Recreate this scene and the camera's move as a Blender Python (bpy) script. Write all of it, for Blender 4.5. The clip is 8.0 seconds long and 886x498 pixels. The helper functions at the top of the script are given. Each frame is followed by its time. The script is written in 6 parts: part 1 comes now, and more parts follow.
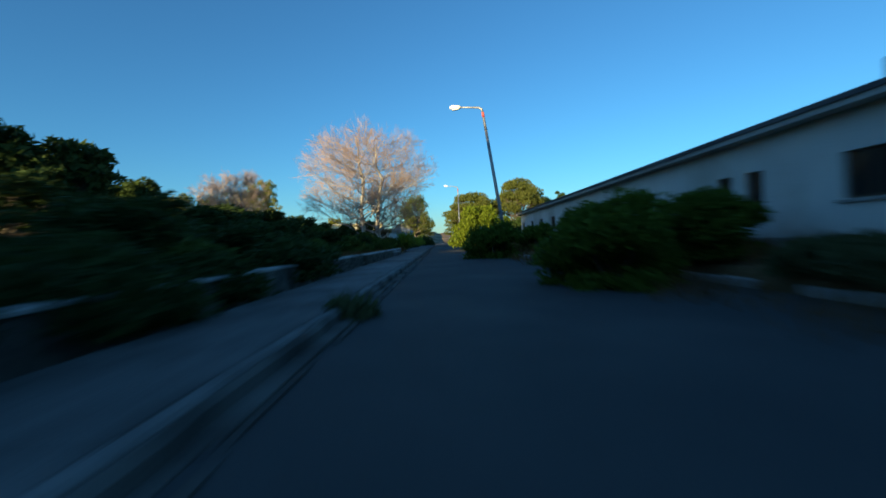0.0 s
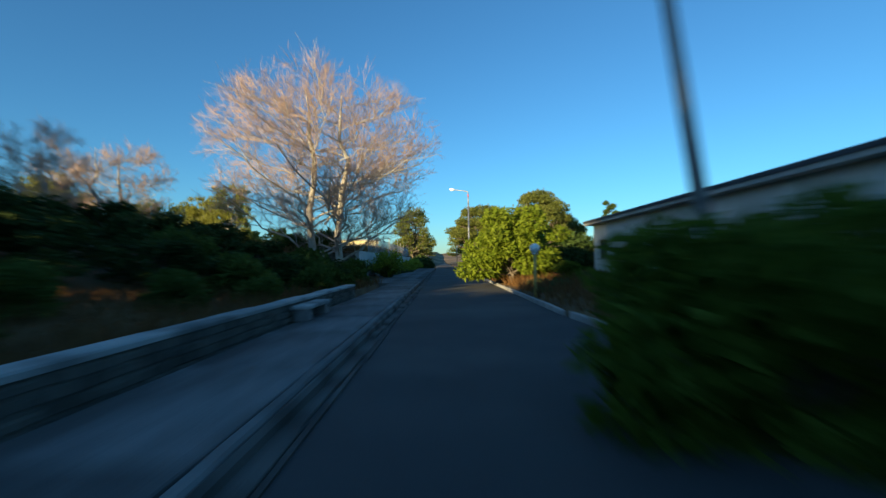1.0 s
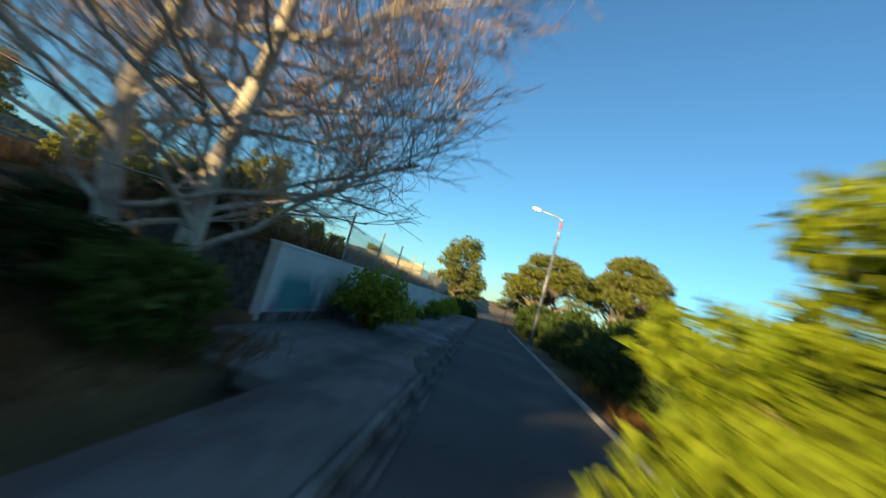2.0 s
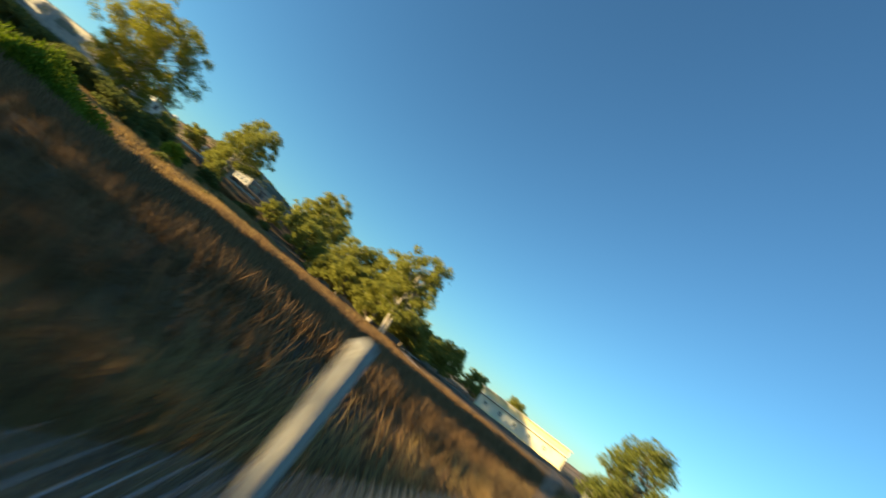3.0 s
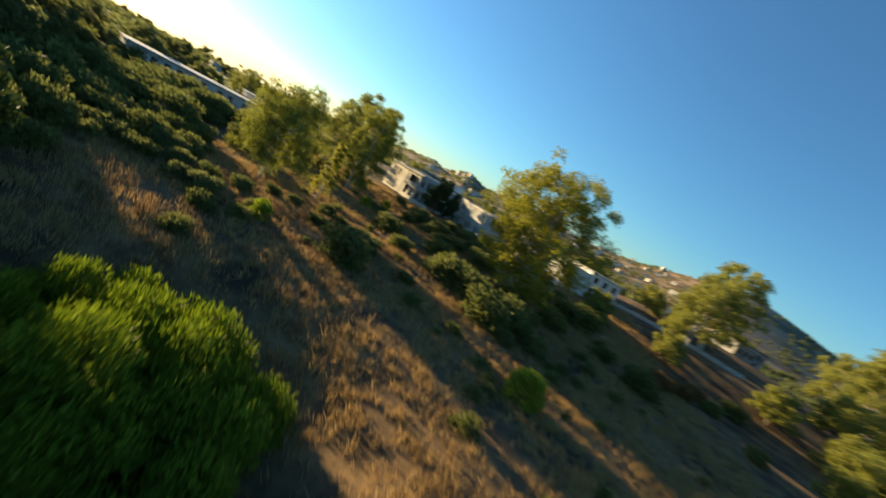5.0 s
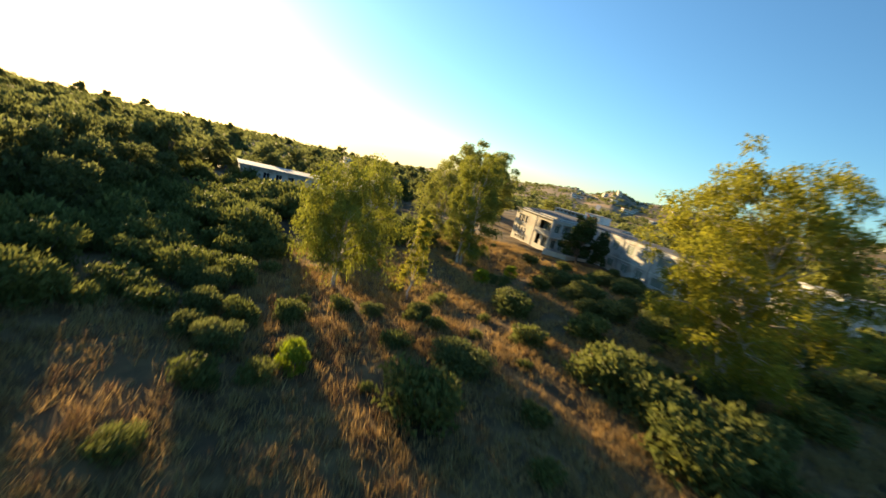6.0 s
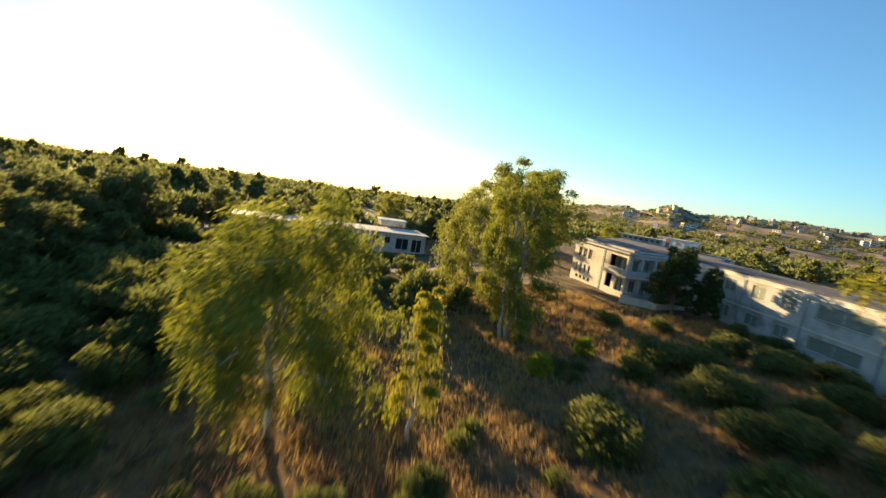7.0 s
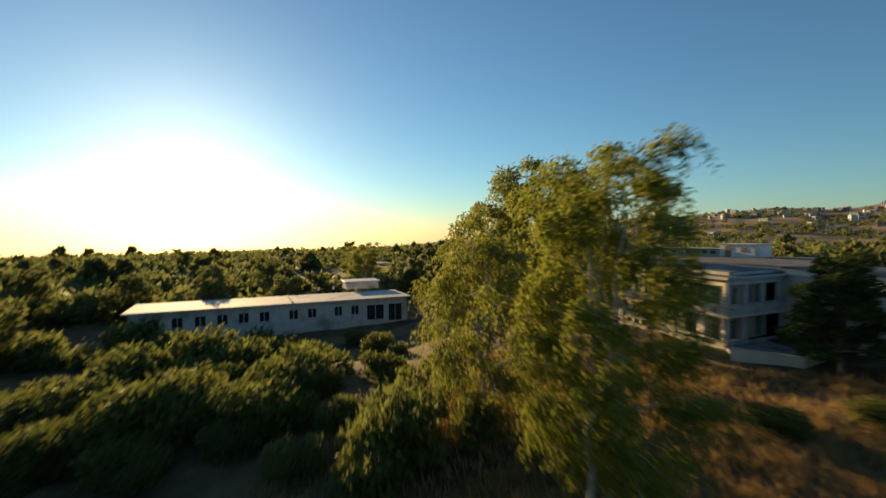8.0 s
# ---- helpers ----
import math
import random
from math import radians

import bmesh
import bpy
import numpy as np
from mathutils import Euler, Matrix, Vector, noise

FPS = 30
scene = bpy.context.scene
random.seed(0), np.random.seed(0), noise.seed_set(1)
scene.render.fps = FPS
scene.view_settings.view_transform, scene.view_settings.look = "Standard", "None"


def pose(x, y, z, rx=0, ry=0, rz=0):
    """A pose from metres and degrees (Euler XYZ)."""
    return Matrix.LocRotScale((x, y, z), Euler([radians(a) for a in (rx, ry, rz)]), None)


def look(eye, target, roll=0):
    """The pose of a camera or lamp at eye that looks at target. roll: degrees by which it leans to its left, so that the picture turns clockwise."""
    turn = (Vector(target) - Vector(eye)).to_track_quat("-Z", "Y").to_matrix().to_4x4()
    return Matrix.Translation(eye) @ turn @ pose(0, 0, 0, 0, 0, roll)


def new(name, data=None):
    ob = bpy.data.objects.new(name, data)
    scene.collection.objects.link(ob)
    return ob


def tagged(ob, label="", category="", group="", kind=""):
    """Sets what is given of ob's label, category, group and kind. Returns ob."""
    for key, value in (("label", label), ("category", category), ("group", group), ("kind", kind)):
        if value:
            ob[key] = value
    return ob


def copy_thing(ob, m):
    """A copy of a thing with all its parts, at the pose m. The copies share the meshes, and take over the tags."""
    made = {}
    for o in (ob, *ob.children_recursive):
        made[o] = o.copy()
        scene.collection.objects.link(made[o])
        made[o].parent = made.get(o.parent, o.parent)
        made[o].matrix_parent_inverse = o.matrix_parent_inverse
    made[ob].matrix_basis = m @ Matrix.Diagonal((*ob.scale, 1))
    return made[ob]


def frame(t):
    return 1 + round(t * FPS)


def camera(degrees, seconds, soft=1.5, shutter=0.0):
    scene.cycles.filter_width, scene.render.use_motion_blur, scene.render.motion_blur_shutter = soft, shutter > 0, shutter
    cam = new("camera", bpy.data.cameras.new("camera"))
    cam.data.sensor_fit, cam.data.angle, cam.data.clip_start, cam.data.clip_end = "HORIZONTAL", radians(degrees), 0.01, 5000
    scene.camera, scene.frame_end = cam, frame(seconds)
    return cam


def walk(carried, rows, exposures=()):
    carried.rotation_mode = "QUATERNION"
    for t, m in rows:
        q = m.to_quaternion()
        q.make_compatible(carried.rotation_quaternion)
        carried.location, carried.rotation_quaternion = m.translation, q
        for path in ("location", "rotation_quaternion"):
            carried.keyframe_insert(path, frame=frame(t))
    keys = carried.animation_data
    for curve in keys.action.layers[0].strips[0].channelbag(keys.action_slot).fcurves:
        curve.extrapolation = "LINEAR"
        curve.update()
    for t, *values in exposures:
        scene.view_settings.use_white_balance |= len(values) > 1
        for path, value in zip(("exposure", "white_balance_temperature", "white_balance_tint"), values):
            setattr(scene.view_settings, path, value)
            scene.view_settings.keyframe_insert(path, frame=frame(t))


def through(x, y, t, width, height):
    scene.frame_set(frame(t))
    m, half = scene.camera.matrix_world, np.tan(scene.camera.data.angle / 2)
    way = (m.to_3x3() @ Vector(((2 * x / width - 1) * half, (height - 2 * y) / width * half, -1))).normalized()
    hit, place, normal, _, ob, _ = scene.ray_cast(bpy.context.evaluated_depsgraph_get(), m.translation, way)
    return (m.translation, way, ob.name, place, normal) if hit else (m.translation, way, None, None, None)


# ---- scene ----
# ---------------------------------------------------------------- camera
cam = camera(88.42, 8.0, soft=1.4, shutter=0.5)

# seconds, eye, heading to the left of +y, pitch up, roll
FLIGHT = [
    (0, (0.093, 0.000, 1.062), -0.22, -1.00, -2.77),
    (0.3, (0.112, 6.942, 1.249), -0.25, 1.00, -2.64),
    (0.4, (0.055, 9.011, 1.232), -0.29, 1.32, -2.50),
    (0.5, (-0.000, 10.896, 1.199), -0.28, 1.47, -2.38),
    (0.6, (-0.050, 12.746, 1.288), -0.24, 1.36, -2.51),
    (0.7, (-0.053, 14.687, 1.336), -0.13, 1.44, -2.46),
    (0.8, (0.037, 16.779, 1.350), -0.20, 1.52, -2.30),
    (1, (0.090, 21.568, 1.467), -0.07, 1.58, -0.93),
    (1.2, (0.184, 25.863, 1.610), 0.95, 1.66, 2.53),
    (2.3, (-1.120, 50.496, 2.605), 12.71, 8.29, 21.87),
    (2.4, (-1.445, 52.616, 2.824), 15.32, 9.23, 24.02),
    (2.5, (-1.811, 54.726, 3.087), 17.89, 10.47, 26.11),
    (2.7, (-2.645, 58.784, 3.689), 24.45, 11.97, 30.78),
    (2.8, (-3.275, 60.735, 4.044), 27.95, 12.29, 33.57),
    (2.9, (-4.288, 62.974, 4.398), 31.32, 12.66, 36.02),
    (3, (-5.450, 65.150, 4.480), 34.25, 12.76, 37.97),
    (3.1, (-6.520, 67.200, 4.860), 37.41, 12.35, 39.66),
    (3.5, (-9.929, 74.213, 7.766), 50.09, 8.66, 42.87),
    (4, (-18.171, 81.657, 10.953), 63.65, 3.13, 40.22),
    (4.2, (-22.563, 83.873, 12.851), 69.03, 1.97, 37.85),
    (4.4, (-27.323, 85.683, 14.637), 74.08, -1.28, 37.18),
    (4.5, (-29.737, 86.430, 15.441), 76.73, -2.91, 36.75),
    (4.9, (-39.188, 88.381, 17.881), 88.21, -7.01, 31.68),
    (5, (-41.617, 88.632, 18.394), 90.52, -7.57, 30.31),
    (5.2, (-46.629, 88.821, 19.306), 95.95, -8.93, 27.41),
    (6.3, (-69.480, 86.639, 21.862), 113.77, -9.79, 12.03),
    (6.5, (-74.393, 85.038, 21.838), 115.06, -9.31, 11.10),
    (6.6, (-76.824, 84.181, 21.789), 115.55, -9.03, 10.96),
    (6.8, (-81.622, 82.284, 21.675), 116.81, -8.74, 10.88),
    (7, (-86.358, 80.035, 21.773), 117.45, -7.55, 9.27),
    (7.3, (-93.673, 76.541, 21.685), 117.33, -5.77, 7.16),
    (7.4, (-96.122, 75.269, 21.583), 117.46, -5.24, 6.48),
    (7.5, (-98.582, 73.983, 21.443), 117.30, -4.74, 5.77),
    (7.6, (-101.036, 72.705, 21.278), 116.97, -4.11, 4.95),
    (7.7, (-103.523, 71.395, 21.158), 116.65, -3.53, 3.87),
    (7.8, (-106.034, 70.059, 21.071), 116.41, -3.03, 2.59),
    (8, (-111.104, 67.332, 20.964), 116.05, -2.02, -0.30),
]


def eye_pose(eye, yaw, pitch, roll):
    a, b = radians(yaw), radians(pitch)
    ahead = Vector((-math.sin(a) * math.cos(b), math.cos(a) * math.cos(b), math.sin(b)))
    return look(eye, Vector(eye) + ahead * 10, roll)


walk(cam, [(t, eye_pose(e, y, p, r)) for t, e, y, p, r in FLIGHT],
     exposures=[(0.0, 1.05, 7500, -7), (1.2, 1.2, 8000, -6), (2.4, 1.57, 10400, -3), (3.5, 1.5, 9000, -5), (4.5, 1.4, 8300, -3), (5.0, 1.4, 8900, 0),
                (6.4, 1.75, 10300, 4), (7.2, 1.75, 10300, 4), (7.6, 1.38, 10500, 4), (8.0, 0.8, 11200, 3)])

# ---------------------------------------------------------------- light
SUN_AZ, SUN_EL = 145.5, 8.6            # degrees left of +y, and up
world = bpy.data.worlds.new("sky")
scene.world = world
world.use_nodes = True
wn = world.node_tree.nodes
sky = wn.new("ShaderNodeTexSky")
sky.sky_type = "NISHITA"
sky.sun_disc = False
sky.sun_elevation = radians(SUN_EL)
sky.sun_rotation = radians(360 - SUN_AZ)
sky.air_density, sky.dust_density, sky.ozone_density = 1.0, 0.25, 6.3
wn["Background"].inputs["Strength"].default_value = 0.125
world.node_tree.links.new(sky.outputs["Color"], wn["Background"].inputs["Color"])

sun_data = bpy.data.lights.new("sun", "SUN")
sun_data.energy, sun_data.angle, sun_data.color = 5.0, radians(0.6), (1.0, 0.80, 0.56)
sun = new("sun", sun_data)
to_sun = Vector((-math.sin(radians(SUN_AZ)) * math.cos(radians(SUN_EL)),
                 math.cos(radians(SUN_AZ)) * math.cos(radians(SUN_EL)), math.sin(radians(SUN_EL))))
sun.rotation_mode = "QUATERNION"
sun.rotation_quaternion = to_sun.to_track_quat("Z", "Y")
sun.location = (-60, 0, 60)


# ---------------------------------------------------------------- materials
def surface(name, c1, c2, scale=3.0, rough=0.85, bump=0.3, fine=40.0, metal=0.0, c3=None, spread=0.25, gloss=0.3, vary=0.0, stretch=None):
    """A weathered surface: two colours in large patches, a third in stains, and a fine grain."""
    m = bpy.data.materials.new(name)
    m.use_nodes = True
    n, ln = m.node_tree.nodes, m.node_tree.links
    bsdf = n["Principled BSDF"]
    co = n.new("ShaderNodeTexCoord")
    big = n.new("ShaderNodeTexNoise")
    big.inputs["Scale"].default_value, big.inputs["Detail"].default_value = scale, 6
    grain = n.new("ShaderNodeTexNoise")
    grain.inputs["Scale"].default_value, grain.inputs["Detail"].default_value = fine, 4
    where = co.outputs["Object"]
    if stretch:
        mapping = n.new("ShaderNodeMapping")
        mapping.inputs["Scale"].default_value = stretch
        ln.new(where, mapping.inputs["Vector"])
        where = mapping.outputs["Vector"]
    for t in (big, grain):
        ln.new(where, t.inputs["Vector"])
    ramp = n.new("ShaderNodeValToRGB")
    ramp.color_ramp.elements[0].position, ramp.color_ramp.elements[1].position = 0.5 - spread, 0.5 + spread
    ramp.color_ramp.elements[0].color, ramp.color_ramp.elements[1].color = (*c1, 1), (*c2, 1)
    ln.new(big.outputs["Fac"], ramp.inputs["Fac"])
    colour = ramp.outputs["Color"]
    if c3:
        stain = n.new("ShaderNodeTexNoise")
        stain.inputs["Scale"].default_value, stain.inputs["Detail"].default_value = scale * 0.37, 8
        ln.new(where, stain.inputs["Vector"])
        cut = n.new("ShaderNodeMapRange")
        cut.inputs["From Min"].default_value, cut.inputs["From Max"].default_value = 0.52, 0.66
        ln.new(stain.outputs["Fac"], cut.inputs["Value"])
        mix = n.new("ShaderNodeMixRGB")
        mix.inputs["Color2"].default_value = (*c3, 1)
        ln.new(cut.outputs["Result"], mix.inputs["Fac"])
        ln.new(colour, mix.inputs["Color1"])
        colour = mix.outputs["Color"]
    shade = n.new("ShaderNodeMixRGB")
    shade.blend_type = "OVERLAY"
    shade.inputs["Fac"].default_value = 0.35
    ln.new(colour, shade.inputs["Color1"])
    ln.new(grain.outputs["Fac"], shade.inputs["Color2"])
    colour = shade.outputs["Color"]
    if vary:
        info = n.new("ShaderNodeObjectInfo")
        tone = n.new("ShaderNodeMapRange")
        tone.inputs["To Min"].default_value, tone.inputs["To Max"].default_value = 1 - vary, 1 + vary
        ln.new(info.outputs["Random"], tone.inputs["Value"])
        mul = n.new("ShaderNodeVectorMath")
        mul.operation = "SCALE"
        ln.new(colour, mul.inputs[0])
        ln.new(tone.outputs["Result"], mul.inputs["Scale"])
        colour = mul.outputs["Vector"]
    ln.new(colour, bsdf.inputs["Base Color"])
    bsdf.inputs["Roughness"].default_value, bsdf.inputs["Metallic"].default_value = rough, metal
    bsdf.inputs["Specular IOR Level"].default_value = gloss
    if bump:
        b = n.new("ShaderNodeBump")
        b.inputs["Strength"].default_value, b.inputs["Distance"].default_value = bump, 0.03
        ln.new(grain.outputs["Fac"], b.inputs["Height"])
        ln.new(b.outputs["Normal"], bsdf.inputs["Normal"])
    return m


def foliage(name, c1, c2, through=0.35, rough=0.65):
    """Leaves: each leaf has its own tone, and light comes through it."""
    m = bpy.data.materials.new(name)
    m.use_nodes = True
    n, ln = m.node_tree.nodes, m.node_tree.links
    bsdf, out = n["Principled BSDF"], n["Material Output"]
    geo = n.new("ShaderNodeNewGeometry")
    info = n.new("ShaderNodeObjectInfo")
    add = n.new("ShaderNodeMath")
    add.operation = "MULTIPLY_ADD"
    add.inputs[1].default_value = 0.7
    ln.new(geo.outputs["Random Per Island"], add.inputs[0])
    part_of = n.new("ShaderNodeMath")
    part_of.operation = "MULTIPLY"
    part_of.inputs[1].default_value = 0.3
    ln.new(info.outputs["Random"], part_of.inputs[0])
    ln.new(part_of.outputs[0], add.inputs[2])
    ramp = n.new("ShaderNodeValToRGB")
    ramp.color_ramp.elements[0].color, ramp.color_ramp.elements[1].color = (*c1, 1), (*c2, 1)
    ln.new(add.outputs[0], ramp.inputs["Fac"])
    ln.new(ramp.outputs["Color"], bsdf.inputs["Base Color"])
    bsdf.inputs["Roughness"].default_value = rough
    bsdf.inputs["Specular IOR Level"].default_value = 0.1
    glow = n.new("ShaderNodeBsdfTranslucent")
    ln.new(ramp.outputs["Color"], glow.inputs["Color"])
    mix = n.new("ShaderNodeMixShader")
    mix.inputs["Fac"].default_value = through
    ln.new(bsdf.outputs[0], mix.inputs[1])
    ln.new(glow.outputs[0], mix.inputs[2])
    ln.new(mix.outputs[0], out.inputs["Surface"])
    return m


ASPHALT = surface("asphalt", (0.058, 0.057, 0.058), (0.082, 0.08, 0.079), 0.6, 0.9, 0.5, 60, c3=(0.105, 0.102, 0.098))
CONCRETE = surface("concrete", (0.2, 0.19, 0.185), (0.33, 0.32, 0.305), 1.6, 0.9, 0.5, 30, c3=(0.12, 0.112, 0.105), vary=0.18)
PAVING = surface("paving_concrete", (0.105, 0.1, 0.097), (0.195, 0.188, 0.182), 1.4, 0.9, 0.5, 30, c3=(0.09, 0.084, 0.078), spread=0.22, vary=0.3, stretch=(1.5, 0.35, 1.0))
# Stained render, darkened further to stand for house walls in shade.
WEATHERED_SHADED = surface("weathered_shaded_render", (0.4, 0.385, 0.35), (0.56, 0.54, 0.49), 0.8, 0.9, 0.2, 20, c3=(0.27, 0.25, 0.22))
KERBSTONE = surface("kerb_concrete", (0.3, 0.29, 0.275), (0.43, 0.415, 0.39), 2.6, 0.9, 0.5, 40, c3=(0.17, 0.16, 0.15), vary=0.2)
WORN_KERB = surface("worn_kerb", (0.13, 0.124, 0.119), (0.225, 0.217, 0.207), 2.2, 0.9, 0.5, 36, c3=(0.1, 0.093, 0.086), vary=0.28)
GUTTER = surface("gutter_dirt", (0.05, 0.045, 0.04), (0.1, 0.09, 0.08), 1.6, 0.95, 0.6, 30, c3=(0.16, 0.15, 0.135))
RUBBLE = surface("rubble_stone", (0.065, 0.058, 0.05), (0.135, 0.12, 0.1), 5, 0.95, 1.0, 16, c3=(0.19, 0.172, 0.145), spread=0.12)
RUBBLE_STONE = surface("rubble_face", (0.085, 0.075, 0.062), (0.16, 0.145, 0.12), 6, 0.95, 0.8, 20, c3=(0.055, 0.048, 0.042), vary=0.4)
PLASTER = surface("white_plaster", (0.62, 0.61, 0.58), (0.74, 0.73, 0.69), 0.7, 0.9, 0.15, 25, c3=(0.5, 0.48, 0.43))
CREAM = surface("cream_plaster", (0.58, 0.53, 0.44), (0.7, 0.64, 0.54), 0.5, 0.9, 0.15, 20, c3=(0.45, 0.4, 0.33))
# Yellow paled to stand for glaring sun on the wall between the bands.
SUNLIT_YELLOW = surface("sunlit_yellow_plaster", (0.72, 0.66, 0.48), (0.8, 0.75, 0.58), 0.4, 0.9, 0.1, 20, c3=(0.6, 0.54, 0.38))
YELLOW = surface("yellow_plaster", (0.72, 0.6, 0.34), (0.8, 0.69, 0.42), 0.4, 0.9, 0.1, 20)
ROOFING = surface("roof_felt", (0.055, 0.056, 0.062), (0.1, 0.1, 0.108), 0.8, 0.9, 0.2, 20, c3=(0.15, 0.15, 0.15))
PALE_ROOF = surface("pale_roof", (0.4, 0.39, 0.37), (0.52, 0.51, 0.48), 0.5, 0.8, 0.2, 20, c3=(0.3, 0.28, 0.26))
TILES = surface("clay_roof", (0.33, 0.14, 0.08), (0.45, 0.22, 0.13), 1.5, 0.85, 0.3, 20)
DARK_WOOD = surface("dark_wood", (0.07, 0.05, 0.035), (0.12, 0.085, 0.06), 5, 0.7, 0.2, 50)
SHUTTER = surface("shutter_paint", (0.14, 0.18, 0.15), (0.2, 0.24, 0.2), 4, 0.7, 0.2, 30)
STEEL = surface("galvanised_steel", (0.28, 0.29, 0.3), (0.38, 0.38, 0.39), 5, 0.5, 0.1, 60, metal=0.4, gloss=0.5)
WHITE_PAINT = surface("white_paint", (0.7, 0.7, 0.68), (0.8, 0.8, 0.78), 5, 0.5, 0.1, 60)
RED_PAINT = surface("red_paint", (0.5, 0.07, 0.06), (0.6, 0.12, 0.09), 5, 0.6, 0.1, 60)
YELLOW_POST = surface("ochre_paint", (0.42, 0.3, 0.09), (0.5, 0.38, 0.14), 6, 0.6, 0.15, 60)
BARK = surface("bark", (0.11, 0.085, 0.065), (0.2, 0.165, 0.13), 4, 0.95, 0.8, 14)
PALE_BARK = surface("pale_bark", (0.36, 0.31, 0.26), (0.55, 0.5, 0.43), 3, 0.85, 0.4, 12, c3=(0.24, 0.19, 0.15))
PINK_TWIG = surface("bare_twigs", (0.3, 0.2, 0.16), (0.44, 0.31, 0.25), 1.5, 0.9, 0.4, 12)
DRY_GRASS = foliage("dry_grass_blades", (0.26, 0.16, 0.065), (0.58, 0.39, 0.17), 0.35, 0.8)
LEAF_SCRUB = foliage("scrub_leaves", (0.075, 0.095, 0.028), (0.2, 0.215, 0.065), 0.45)
LEAF_MASTIC = foliage("mastic_leaves", (0.07, 0.09, 0.03), (0.23, 0.24, 0.085), 0.45)
LEAF_PINE = foliage("pine_leaves", (0.08, 0.105, 0.026), (0.25, 0.26, 0.07), 0.45)
LEAF_ROUND = foliage("round_bush_leaves", (0.055, 0.105, 0.009), (0.2, 0.265, 0.026), 0.35)
LEAF_VERGE = foliage("verge_leaves", (0.06, 0.1, 0.013), (0.175, 0.23, 0.034), 0.42)
LEAF_BANK = foliage("bank_leaves", (0.045, 0.075, 0.016), (0.13, 0.17, 0.035), 0.35)
LEAF_LIME = foliage("lime_leaves", (0.15, 0.22, 0.02), (0.33, 0.38, 0.05), 0.5)
LEAF_SHOOT = foliage("shoot_leaves", (0.13, 0.18, 0.018), (0.42, 0.43, 0.06), 0.5)
LEAF_EUC = foliage("eucalyptus_leaves", (0.16, 0.18, 0.04), (0.36, 0.345, 0.09), 0.5)
LEAF_YELLOW = foliage("gold_leaves", (0.17, 0.18, 0.025), (0.4, 0.36, 0.06), 0.55)
LEAF_GOLD = foliage("yellowing_leaves", (0.12, 0.15, 0.025), (0.31, 0.305, 0.06), 0.5)
LEAF_DARK = foliage("dark_leaves", (0.025, 0.05, 0.012), (0.07, 0.1, 0.03), 0.25)
LEAF_RUST = foliage("rust_leaves", (0.12, 0.06, 0.025), (0.27, 0.14, 0.05), 0.4)
LEAF_WOOD = foliage("wood_leaves", (0.085, 0.1, 0.035), (0.2, 0.215, 0.08), 0.6)
LEAF_MULBERRY = foliage("mulberry_leaves", (0.085, 0.145, 0.014), (0.25, 0.3, 0.04), 0.45)
LEAF_OLIVE = foliage("olive_leaves", (0.07, 0.085, 0.035), (0.15, 0.165, 0.075), 0.3)

GLASS = bpy.data.materials.new("window_glass")
GLASS.use_nodes = True
g = GLASS.node_tree.nodes["Principled BSDF"]
g.inputs["Base Color"].default_value, g.inputs["Roughness"].default_value = (0.02, 0.025, 0.03, 1), 0.08
OPAL = bpy.data.materials.new("opal_globe")
OPAL.use_nodes = True
g = OPAL.node_tree.nodes["Principled BSDF"]
g.inputs["Base Color"].default_value, g.inputs["Roughness"].default_value = (0.85, 0.84, 0.8, 1), 0.25


